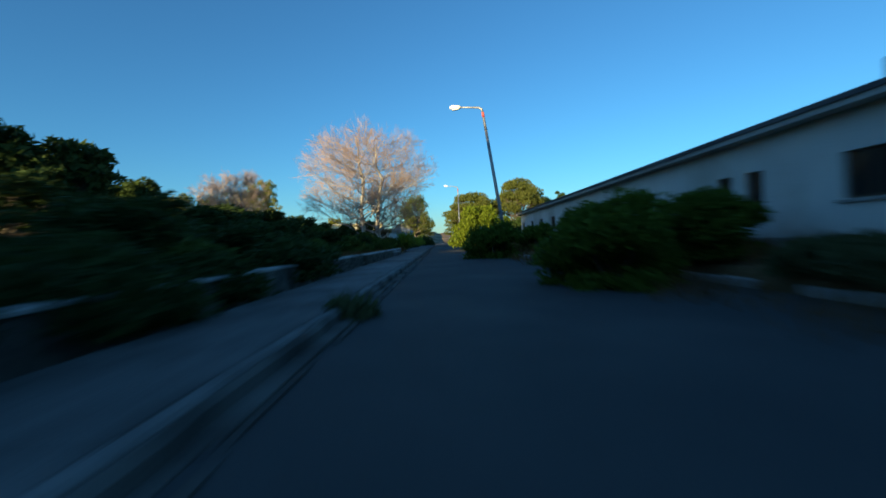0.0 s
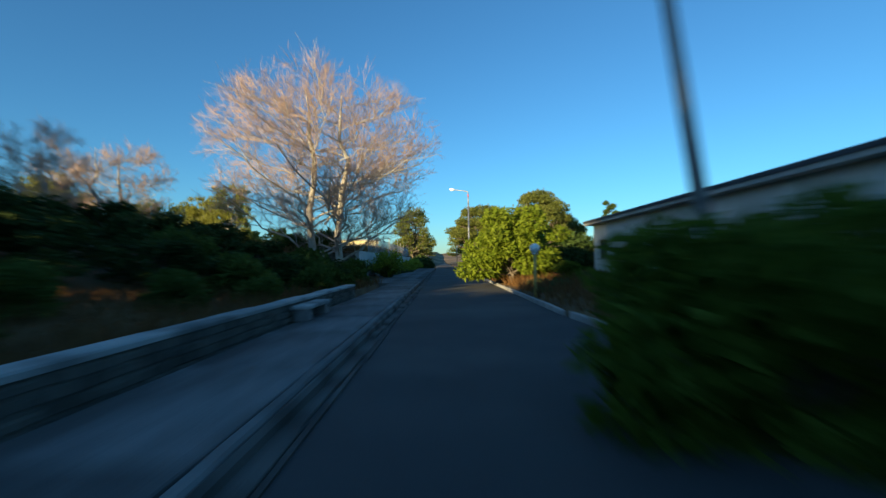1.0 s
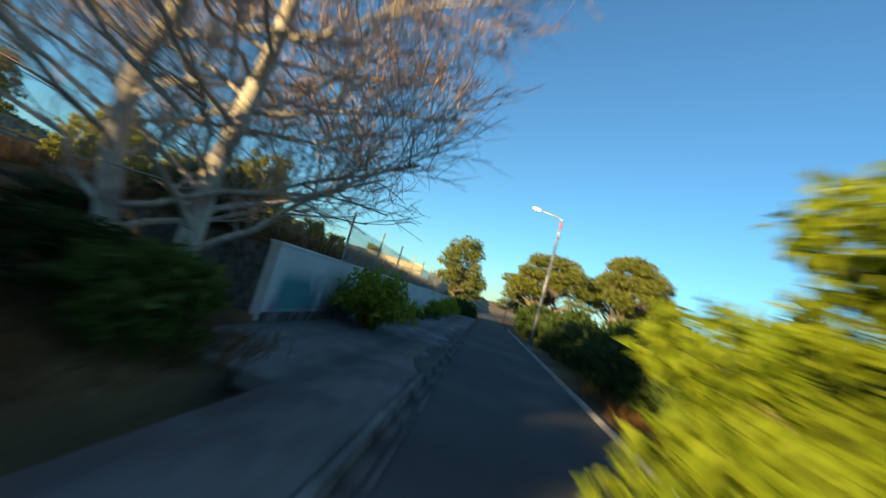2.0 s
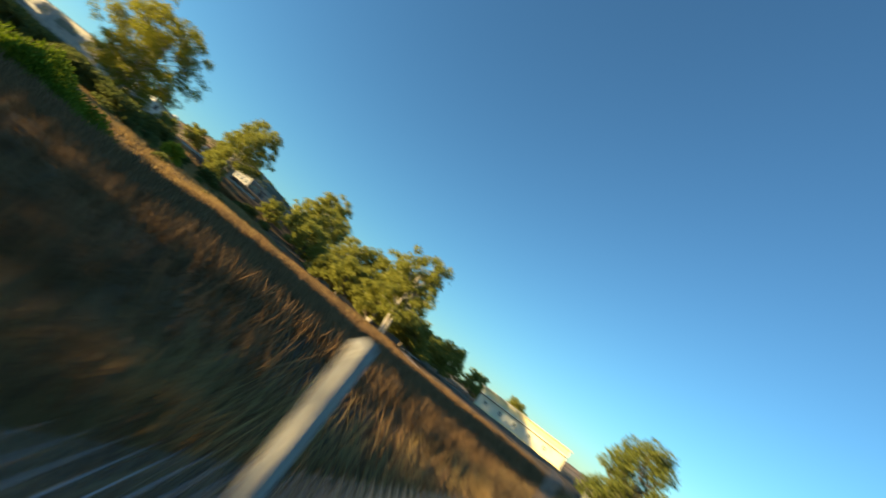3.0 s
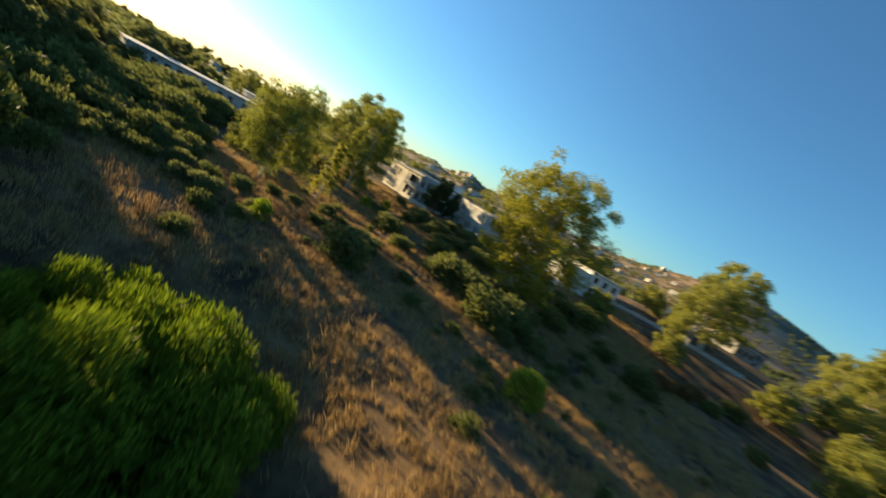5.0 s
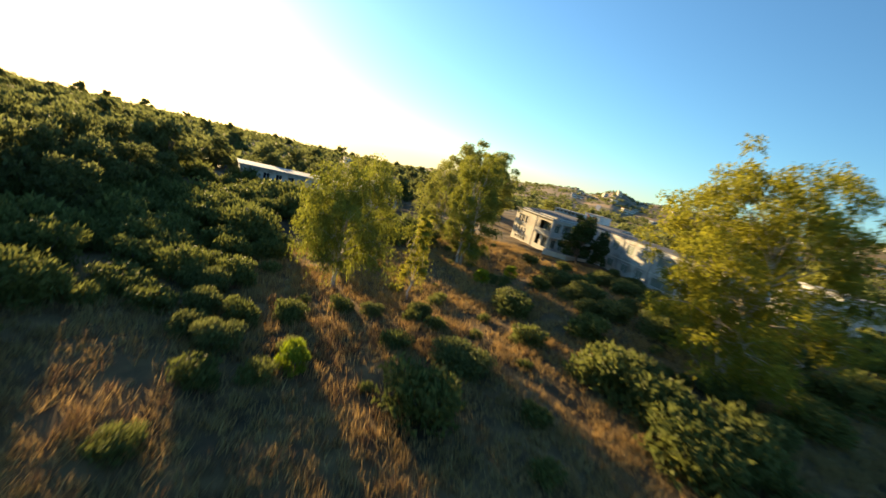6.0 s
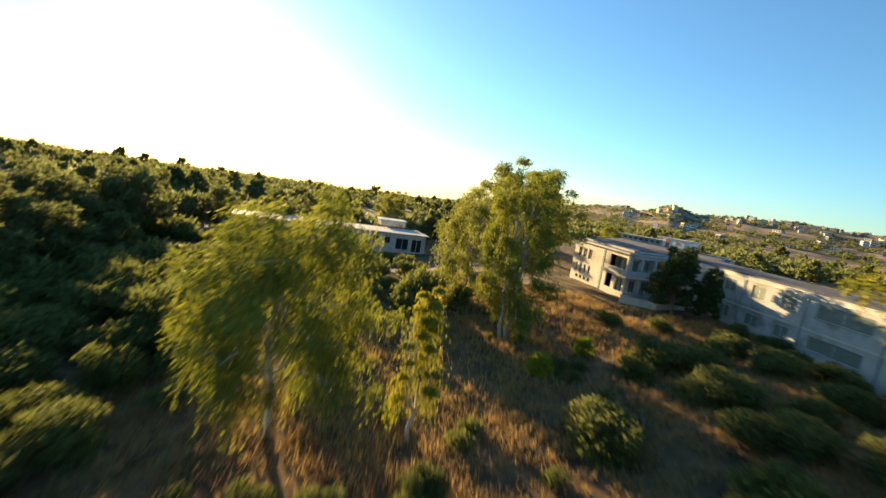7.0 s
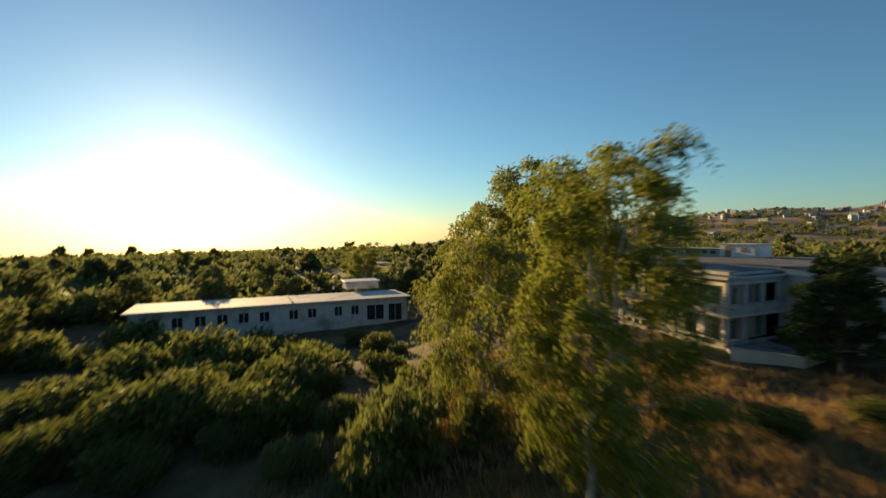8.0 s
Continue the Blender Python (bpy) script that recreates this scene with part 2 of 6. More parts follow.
def meadow():
    """Dark dry soil and straw in patches; beyond the field, olive scrub covers most of it."""
    m = surface("dry_meadow", (0.055, 0.033, 0.017), (0.22, 0.13, 0.056), 0.35, 0.95, 0.9, 9, c3=(0.04, 0.026, 0.013), spread=0.2)
    n, ln = m.node_tree.nodes, m.node_tree.links
    bsdf = n["Principled BSDF"]
    old = bsdf.inputs["Base Color"].links[0].from_socket
    co = n.new("ShaderNodeTexCoord")
    away = n.new("ShaderNodeVectorMath")
    away.operation = "DISTANCE"
    away.inputs[1].default_value = (-80, 85, 0)
    ln.new(co.outputs["Object"], away.inputs[0])
    cover = n.new("ShaderNodeTexNoise")
    cover.inputs["Scale"].default_value, cover.inputs["Detail"].default_value, cover.inputs["Roughness"].default_value = 0.035, 9, 0.7
    ln.new(co.outputs["Object"], cover.inputs["Vector"])
    far = n.new("ShaderNodeMapRange")
    far.inputs["From Min"].default_value, far.inputs["From Max"].default_value = 70, 260
    far.inputs["To Min"].default_value, far.inputs["To Max"].default_value = -0.25, 0.06
    ln.new(away.outputs["Value"], far.inputs["Value"])
    add = n.new("ShaderNodeMath")
    ln.new(cover.outputs["Fac"], add.inputs[0])
    ln.new(far.outputs["Result"], add.inputs[1])
    cut = n.new("ShaderNodeMapRange")
    cut.inputs["From Min"].default_value, cut.inputs["From Max"].default_value = 0.5, 0.6
    ln.new(add.outputs[0], cut.inputs["Value"])
    mix = n.new("ShaderNodeMixRGB")
    mix.inputs["Color2"].default_value = (0.075, 0.072, 0.034, 1)
    ln.new(cut.outputs["Result"], mix.inputs["Fac"])
    ln.new(old, mix.inputs["Color1"])
    # pale tilled fields on the far slopes
    fields = n.new("ShaderNodeTexNoise")
    fields.inputs["Scale"].default_value, fields.inputs["Detail"].default_value = 0.014, 4
    ln.new(co.outputs["Object"], fields.inputs["Vector"])
    beyond = n.new("ShaderNodeMapRange")
    beyond.inputs["From Min"].default_value, beyond.inputs["From Max"].default_value = 130, 320
    beyond.inputs["To Min"].default_value, beyond.inputs["To Max"].default_value = -0.3, 0.03
    ln.new(away.outputs["Value"], beyond.inputs["Value"])
    both = n.new("ShaderNodeMath")
    ln.new(fields.outputs["Fac"], both.inputs[0])
    ln.new(beyond.outputs["Result"], both.inputs[1])
    edge = n.new("ShaderNodeMapRange")
    edge.inputs["From Min"].default_value, edge.inputs["From Max"].default_value = 0.5, 0.56
    edge.inputs["To Max"].default_value = 0.85
    ln.new(both.outputs[0], edge.inputs["Value"])
    tan = n.new("ShaderNodeMixRGB")
    tan.inputs["Color2"].default_value = (0.3, 0.19, 0.11, 1)
    ln.new(edge.outputs["Result"], tan.inputs["Fac"])
    ln.new(mix.outputs["Color"], tan.inputs["Color1"])
    ln.new(tan.outputs["Color"], bsdf.inputs["Base Color"])
    return m


MEADOW = meadow()
TRACK = surface("track_dust", (0.36, 0.31, 0.25), (0.5, 0.44, 0.36), 0.6, 0.95, 0.4, 18, c3=(0.28, 0.22, 0.15))


def painted_wall():
    """White wall with spray-painted fields of teal, pink and blue."""
    m = surface("painted_wall", (0.5, 0.49, 0.48), (0.68, 0.67, 0.65), 0.7, 0.9, 0.15, 25, c3=(0.36, 0.35, 0.35), stretch=(1.0, 0.4, 1.6))
    n, ln = m.node_tree.nodes, m.node_tree.links
    bsdf = n["Principled BSDF"]
    old = bsdf.inputs["Base Color"].links[0].from_socket
    co = n.new("ShaderNodeTexCoord")
    sep = n.new("ShaderNodeSeparateXYZ")
    ln.new(co.outputs["Object"], sep.inputs[0])
    last = old
    for seed, scale, low, colour, y0, y1, z0, z1 in (
            (1.0, 0.55, 0.38, (0.025, 0.25, 0.26), 0.6, 13.0, 0.3, 1.55),
            (7.0, 0.8, 0.52, (0.04, 0.12, 0.15), 2.0, 13.0, 0.2, 1.2),
            (3.0, 0.9, 0.5, (0.5, 0.2, 0.19), 6.5, 12.5, 1.2, 1.95),
            (9.0, 0.6, 0.48, (0.2, 0.13, 0.19), 0.3, 8.0, 0.15, 0.75),
            (5.0, 0.7, 0.46, (0.06, 0.24, 0.5), 11.0, 17.0, 0.3, 1.9)):
        nz = n.new("ShaderNodeTexNoise")
        nz.noise_dimensions = "4D"
        nz.inputs["W"].default_value, nz.inputs["Scale"].default_value, nz.inputs["Detail"].default_value = seed, scale, 3
        ln.new(co.outputs["Object"], nz.inputs["Vector"])
        fac = n.new("ShaderNodeMapRange")
        fac.inputs["From Min"].default_value, fac.inputs["From Max"].default_value = low, low + 0.14
        ln.new(nz.outputs["Fac"], fac.inputs["Value"])
        last_fac = fac.outputs["Result"]
        for axis, a, b in (("Y", y0, y1), ("Z", z0, z1)):
            for edge, sign in ((a, 1), (b, -1)):
                ramp = n.new("ShaderNodeMapRange")
                ramp.inputs["From Min"].default_value = edge - 0.25 * sign
                ramp.inputs["From Max"].default_value = edge + 0.25 * sign
                ln.new(sep.outputs[axis], ramp.inputs["Value"])
                mul = n.new("ShaderNodeMath")
                mul.operation = "MULTIPLY"
                ln.new(last_fac, mul.inputs[0])
                ln.new(ramp.outputs["Result"], mul.inputs[1])
                last_fac = mul.outputs[0]
        mix = n.new("ShaderNodeMixRGB")
        mix.inputs["Color2"].default_value = (*colour, 1)
        ln.new(last_fac, mix.inputs["Fac"])
        ln.new(last, mix.inputs["Color1"])
        last = mix.outputs["Color"]
    ln.new(last, bsdf.inputs["Base Color"])
    return m


PAINTED = painted_wall()


# ---------------------------------------------------------------- mesh helpers
class Shape:
    """Collects verts and faces of one mesh."""

    def __init__(self):
        self.v, self.f = [], []

    def add(self, verts, faces):
        k = len(self.v)
        self.v += [tuple(p) for p in verts]
        self.f += [tuple(i + k for i in q) for q in faces]
        return self

    def box(self, x0, y0, z0, x1, y1, z1, chamfer=0.0):
        c = chamfer
        if not c:
            return self.add([(x0, y0, z0), (x1, y0, z0), (x1, y1, z0), (x0, y1, z0), (x0, y0, z1), (x1, y0, z1), (x1, y1, z1), (x0, y1, z1)],
                            [(3, 2, 1, 0), (4, 5, 6, 7), (0, 1, 5, 4), (1, 2, 6, 5), (2, 3, 7, 6), (3, 0, 4, 7)])
        ring = lambda d, z: [(x0 + d, y0 + d, z), (x1 - d, y0 + d, z), (x1 - d, y1 - d, z), (x0 + d, y1 - d, z)]
        v = ring(0, z0) + ring(0, z1 - c) + ring(c, z1)
        f = [(3, 2, 1, 0), (8, 9, 10, 11)]
        for k in (0, 4):
            f += [(k + i, k + (i + 1) % 4, k + 4 + (i + 1) % 4, k + 4 + i) for i in range(4)]
        return self.add(v, f)

    def tube(self, pts, radii, sides=6, cap=True):
        v, f = [], []
        pts = [Vector(p) for p in pts]
        for i, (p, r) in enumerate(zip(pts, radii)):
            d = (pts[min(i + 1, len(pts) - 1)] - pts[max(i - 1, 0)]).normalized()
            a = d.orthogonal().normalized() if abs(d.z) > 0.95 else d.cross(Vector((0, 0, 1))).normalized()
            b = d.cross(a)
            v += [p + (a * math.cos(2 * math.pi * k / sides) + b * math.sin(2 * math.pi * k / sides)) * r for k in range(sides)]
            if i:
                o = (i - 1) * sides
                f += [(o + k, o + (k + 1) % sides, o + sides + (k + 1) % sides, o + sides + k) for k in range(sides)]
        if cap:
            f += [tuple(range(sides - 1, -1, -1)), tuple(range(len(v) - sides, len(v)))]
        return self.add(v, f)

    def mesh(self, name, material, smooth=False):
        me = bpy.data.meshes.new(name)
        me.from_pydata(self.v, [], self.f)
        me.materials.append(material)
        if smooth:
            me.shade_smooth()
        me.update()
        return me


def array_mesh(name, verts, quads, material):
    me = bpy.data.meshes.new(name)
    me.from_pydata(verts.tolist(), [], quads.tolist())
    me.materials.append(material)
    me.update()
    return me


def thing(name, label, category, m=None, group="", kind=""):
    ob = new(name)
    ob.empty_display_size = 0.2
    if m is not None:
        ob.matrix_world = m
    return tagged(ob, label, category, group, kind)


def part(name, shape, material, parent, label="", smooth=False, m=None):
    data = shape.mesh(name, material, smooth) if isinstance(shape, Shape) else shape
    ob = new(name, data)
    ob.parent = parent
    if m is not None:
        ob.matrix_local = m
    if label:
        tagged(ob, label)
    return ob


# ---------------------------------------------------------------- the lie of the land
# x, y, height of the field above the road
KNOTS = np.array([(-6.4, 20, 2.3), (-6.4, 55, 2.35), (-6.4, 90, 2.4), (-6.4, 130, 2.6), (-40, 40, 2.6), (-30, 78, 2.9), (-30, 115, 2.9),
                  (-72, 127, 3.9), (-80, 100, 4.6), (-57, 82, 4.0), (-111, 67, 5.3), (-132, 65, 6.5), (-105, 38, 4.2), (-80, 15, 3.2),
                  (-150, 68, 8.8), (-165, 12, 4.3), (-190, -25, 3), (-135, 96, 9.0), (-165, 92, 9.8), (-180, 170, 17), (-115, 140, 6.5),
                  (-60, 175, 4.5), (-40, 0, 2.3), (-110, -40, 2), (-220, 60, 11.5), (-155, 155, 13)], float)
WALL_X, WALL_Y0, WALL_Y1, WALL_TOP = -6.15, 55.6, 112.0, 2.38


def field(x, y):
    x, y = np.asarray(x, float), np.asarray(y, float)
    d = (x[..., None] - KNOTS[:, 0]) ** 2 + (y[..., None] - KNOTS[:, 1]) ** 2 + 60.0
    w = d ** -1.7
    return (w * KNOTS[:, 2]).sum(-1) / w.sum(-1)


def step(a, b, x):
    t = np.clip((x - a) / (b - a), 0, 1)
    return t * t * (3 - 2 * t)


def hills(x, y):
    """The far country: a ridge to the west, a mountain to the north-west, a plain falling to the south-west."""
    r = np.hypot(x + 60, y - 80)
    az = np.degrees(np.arctan2(-(x + 90), y - 75))
    up = np.interp(az, [-180, -90, -40, -30, -24, -18, 20, 40, 54, 58, 70, 76, 80, 84, 87, 88.6, 89.8, 90.8, 91.6, 92.4, 93.6, 94.8, 97, 99.5, 110, 125, 150, 160, 180],
                   [0.2, 1.5, 3.2, 3.0, 2.2, 1.2, 1.0, 3.2, 5.9, 6.1, 3.3, 2.5, 2.75, 2.7, 2.5, 2.35, 2.4, 2.65, 2.85, 2.6, 2.05, 1.65, 1.8, 1.5, 0.4, -1.8, -2.6, -2.2, -1.0])
    far = step(230, 1150, r)
    rough = 0.05 * np.sin(az * 0.9) + 0.1 * np.sin(az * 0.33 + 1) + 0.04 * np.sin(az * 2.1)
    return far * (np.tan(np.radians(up + rough)) * np.minimum(r, 1400) + np.where(r > 1400, -0.03 * (r - 1400), 0))


VERGE = ((-40, 5.75), (8, 5.65), (17, 5.5), (20.5, 5.2), (25, 4.4), (29.5, 3.7), (34, 3.35), (112, 3.3))


def verge(y):
    """Where the lane's edge runs on the house's side."""
    return np.interp(y, [v[0] for v in VERGE], [v[1] for v in VERGE])


def land(x, y):
    x, y = np.asarray(x, float), np.asarray(y, float)
    f = field(x, y)
    # south of the painted wall the bank rises slowly; along the wall it stands level with the top
    bank = 0.12 + (f - 0.12) * step(5.0, 19.0, -x)
    terrace = np.where(x < WALL_X - 0.08, f, 0.05)
    k = step(WALL_Y0 + 0.0, WALL_Y0 + 0.5, y) * (1 - step(WALL_Y1, WALL_Y1 + 12, y))
    left = bank * (1 - k) + terrace * k
    right = 0.12 + 0.35 * step(3.6, 8.4, x) - 0.4 * step(30, 90, x)
    z = np.where(x < -4.0, left, np.where(x > verge(y) + 0.1, right, -0.2))
    z = z + np.where(x < -7, 0.14 * np.sin(x * 0.7 + y * 0.31) * np.sin(y * 0.53 - x * 0.2), 0)
    # the round bush stands in a hollow
    z = z - 6.0 * np.exp(-((x + 60.5) ** 2 + (y - 78.5) ** 2) / 125.0)
    return z + hills(x, y)


def ground_z(x, y):
    return float(land(np.array(x), np.array(y)))


def ticks(parts):
    out = []
    for a, b, s in parts:
        out += list(np.arange(a, b, s))
    return np.array(out)


def build_ground():
    xs = np.unique(np.concatenate([ticks([(-4200, -1400, 200), (-1400, -400, 25), (-400, -180, 10), (-180, -20, 1.6), (-20, -7, 0.8), (12, 60, 4), (60, 300, 30),
                                          (300, 1500, 100), (1500, 4300, 300)]),
                                   [-7, -6.6, -6.32, -6.22, -5.9, -5.2, -4.6, -4.01, -3.99, -1.5, 0, 1.5, 3.39, 3.41, *np.arange(3.6, 6.4, 0.2), 7, 8, 9, 10]]))
    ys = np.unique(np.concatenate([ticks([(-4200, -1400, 200), (-1400, -400, 60), (-400, -60, 15), (-60, -6, 3), (-6, 150, 1.6), (150, 260, 5), (260, 700, 30),
                                          (700, 1500, 80), (1500, 4300, 250)]), [55.5, 55.7, 55.9, 56.1]]))
    gx, gy = np.meshgrid(xs, ys, indexing="ij")
    v = np.stack([gx, gy, land(gx, gy)], -1).reshape(-1, 3)
    n, m = len(xs), len(ys)
    i = (np.arange(n - 1)[:, None] * m + np.arange(m - 1)[None]).ravel()
    q = np.stack([i, i + m, i + m + 1, i + 1], 1)
    me = array_mesh("ground", v, q, MEADOW)
    me.shade_smooth()
    tagged(new("ground", me), "dry summer meadow with bare brown earth and low weeds", "ground", kind="stuff")


build_ground()

# ---------------------------------------------------------------- road, pavement, kerbs
ROAD_L, ROAD_R, ROAD_Y0, ROAD_Y1 = -1.43, 3.25, -45.0, 470.0


def build_road():
    s = Shape()
    xs = np.linspace(ROAD_L - 0.02, ROAD_R + 0.02, 9)
    ys = np.concatenate([np.arange(ROAD_Y0, 120, 2.5), np.arange(120, ROAD_Y1 + 1, 25)])
    crown = lambda x: 0.03 * (1 - ((x - 0.94) / 2.45) ** 2) - 0.03
    v = [(x, y, crown(x) + 0.006 * math.sin(y * 0.9 + x)) for x in xs for y in ys]
    m = len(ys)
    f = [(a * m + b, (a + 1) * m + b, (a + 1) * m + b + 1, a * m + b + 1) for a in range(len(xs) - 1) for b in range(m - 1)]
    s.add(v, f)
    tagged(new("road", s.mesh("road", ASPHALT, True)), "worn dark grey asphalt lane without markings", "road", kind="structure")
    # the wider mouth in front of the low house
    s = Shape()
    edge = [(3.0, -45)] + [(x + 0.03, y) for y, x in VERGE[:-1]] + [(3.0, 36.0)]
    s.add([(x, y, -0.045) for x, y in edge], [tuple(range(len(edge)))])
    tagged(new("road_side_strip", s.mesh("road_side_strip", ASPHALT)), "asphalt strip where the lane widens by the house", "road", kind="structure")
    bed = Shape()
    bed.box(-3.25, -45, -0.15, -1.65, 51.0, 0.13)
    bed.box(-6.0, 51.0, -0.15, -1.65, 112, 0.115)
    walkway = tagged(new("pavement", bed.mesh("pavement", GUTTER)), "grey concrete pavement in stained bays beside the lane", "pavement", kind="structure")
    rng = random.Random(12)
    y = -45.0
    while y < 111.5:
        d = min(rng.choice((1.9, 2.4, 2.9)), 112 - y)
        if y < 51 < y + d:
            d = 51.0 - y
        for x0, x1 in ([(-3.25, -1.64)] if y < 51 else [(-6.0, -3.9), (-3.88, -1.64)]):
            ob = part("bay", Shape().box(x0 + 0.006, 0.008, -0.1, x1 + 0.06, d - 0.008, 0.0, 0.012), PAVING, walkway,
                      m=pose(0, y, 0.165 + rng.uniform(-0.008, 0.006), rng.uniform(-0.15, 0.15), rng.uniform(-0.15, 0.15)))
        y += d
    gutter = tagged(new("gutter"), "dark dirt-filled gutter along the kerb", "gutter", kind="structure")
    y = -45.0
    rng = random.Random(6)
    while y < 112:
        d = rng.uniform(0.8, 2.2)
        end = min(y + d, 112) - y
        part("gutter_bed", Shape().box(ROAD_L - 0.02, 0, -0.14, ROAD_L + 0.22 + rng.uniform(-0.05, 0.06), end, 0.0 + rng.uniform(-0.008, 0.025), 0.01), GUTTER, gutter, m=pose(0, y, 0))
        # Dark ridge that covers most of the kerb's face.
        part("dirt_ridge", Shape().box(ROAD_L - 0.03, 0, -0.14, ROAD_L + 0.05 + rng.uniform(0, 0.03), end, 0.14 + rng.uniform(-0.03, 0.015), 0.04), GUTTER, gutter, m=pose(0, y, 0))
        y += d
    s = Shape()
    y = -45.0
    while y < 112:
        d = rng.uniform(1.5, 4.0)
        x = ROAD_L + 0.27 + rng.uniform(-0.01, 0.02)
        s.box(x, y, -0.14, x + 0.07 + rng.uniform(-0.02, 0.03), min(y + d, 112) - rng.choice((0, 0.3, 1.0)), 0.004)
        y += d
    tagged(new("gutter_edge", s.mesh("gutter_edge", GUTTER)), "pale worn concrete edge of the gutter", "gutter", kind="structure")


build_road()


def litter():
    """Dark leaf litter and soil lying over the pavement's edge by the painted wall."""
    rng = random.Random(19)
    s = Shape()
    rows = []
    for k in range(60):
        y = 55.5 + k * 0.4
        w = 0.35 + 0.45 * math.sin(k * 0.35) ** 2 + rng.uniform(-0.12, 0.12)
        rows.append([(-1.42 - 0.02 * rng.random(), y, 0.19), (-1.42 - w * 0.5, y, 0.21 + rng.uniform(-0.01, 0.015)), (-1.45 - w, y, 0.15)])
    v = [p for row in rows for p in row]
    f = [(3 * k + j, 3 * k + 3 + j, 3 * k + 4 + j, 3 * k + 1 + j) for k in range(59) for j in range(2)]
    s.add(v, f)
    tagged(new("leaf_litter", s.mesh("leaf_litter", GUTTER, True)), "dark leaf litter along the kerb by the painted wall", "litter", kind="stuff")


litter()


def kerb_line(name, label, path, step_len=0.98, width=0.2, top=0.17, material=None):
    k = thing(name, label, "kerb", kind="structure")
    stone = Shape().box(-width / 2, 0, -0.25, width / 2, step_len - 0.015, 0, 0.025).mesh("kerb_stone", material or KERBSTONE)
    rng = random.Random(3)
    for (x0, y0), (x1, y1) in zip(path, path[1:]):
        length = math.hypot(x1 - x0, y1 - y0)
        turn = math.degrees(math.atan2(-(x1 - x0), y1 - y0))
        for i in range(int(length / step_len)):
            t = i * step_len / length
            part("kerb_stone", stone, None, k, m=pose(x0 + (x1 - x0) * t + rng.uniform(-0.008, 0.008), y0 + (y1 - y0) * t,
                                                   top + rng.uniform(-0.012, 0.008), rng.uniform(-0.4, 0.4), rng.uniform(-1, 1), turn + rng.uniform(-0.3, 0.3)))


# ---------------------------------------------------------------- low wall and bench
def build_low_wall():
    for n, (ya, yb, xa, xb) in enumerate(((-12.0, 13.6, -4.0, -3.85), (14.4, 21.4, -3.75, -3.55), (21.5, 39.6, -3.4, -3.4))):
        w = thing("wall_%d" % (n + 1), "low rubble stone wall with a pale cement coping", "wall", kind="structure")
        s = Shape()
        rng = random.Random(n)
        y = ya
        while y < yb - 0.05:
            d = min(0.5 + rng.random() * 0.3, yb - y)
            x = xa + (xb - xa) * (y - ya) / (yb - ya)
            s.box(x - 0.3 + rng.uniform(-0.015, 0.015), y, -0.1, x + rng.uniform(-0.02, 0.02), y + d, 0.56)
            y += d
        part("masonry", s, RUBBLE, w)
        stones = []
        for k in range(5):
            st = Shape()
            a, b = rng.uniform(0.16, 0.3), rng.uniform(0.09, 0.14)
            st.add([(0, 0, 0), (0, a, rng.uniform(-0.02, 0.02)), (0, a * 0.95, b), (0, 0.02, b * 0.95),
                    (0.035, 0.03, 0.02), (0.04, a - 0.03, 0.025), (0.035, a - 0.04, b - 0.02), (0.04, 0.04, b - 0.025)],
                   [(4, 5, 6, 7), (0, 1, 5, 4), (1, 2, 6, 5), (2, 3, 7, 6), (3, 0, 4, 7)])
            stones.append(st.mesh("stone", RUBBLE_STONE))
        if n:
            for row in range(4):
                y = ya + rng.uniform(0, 0.1)
                while y < yb - 0.35:
                    x = xa + (xb - xa) * (y - ya) / (yb - ya)
                    part("stone", rng.choice(stones), None, w, m=pose(x + 0.012, y, 0.02 + row * 0.135 + rng.uniform(-0.01, 0.01)))
                    y += rng.uniform(0.3, 0.42)
        y = ya
        while y < yb - 0.1:
            d = min(1.5, yb - y)
            x = xa + (xb - xa) * (y - ya) / (yb - ya)
            part("coping", Shape().box(x - 0.34, y, 0.56, x + 0.04, y + d - 0.012, 0.63 + rng.uniform(-0.01, 0.01), 0.02), KERBSTONE, w)
            y += d


build_low_wall()


def bench(x, y):
    b = thing("bench", "pale concrete bench on two blocks against the low wall", "bench", pose(x, y, 0.165))
    part("seat", Shape().box(-0.22, 0, 0.27, 0.2, 1.9, 0.35, 0.02), KERBSTONE, b)
    for yy in (0.05, 1.55):
        part("support", Shape().box(-0.18, yy, 0, 0.15, yy + 0.3, 0.27, 0.0), CONCRETE, b)


bench(-3.13, 31.9)


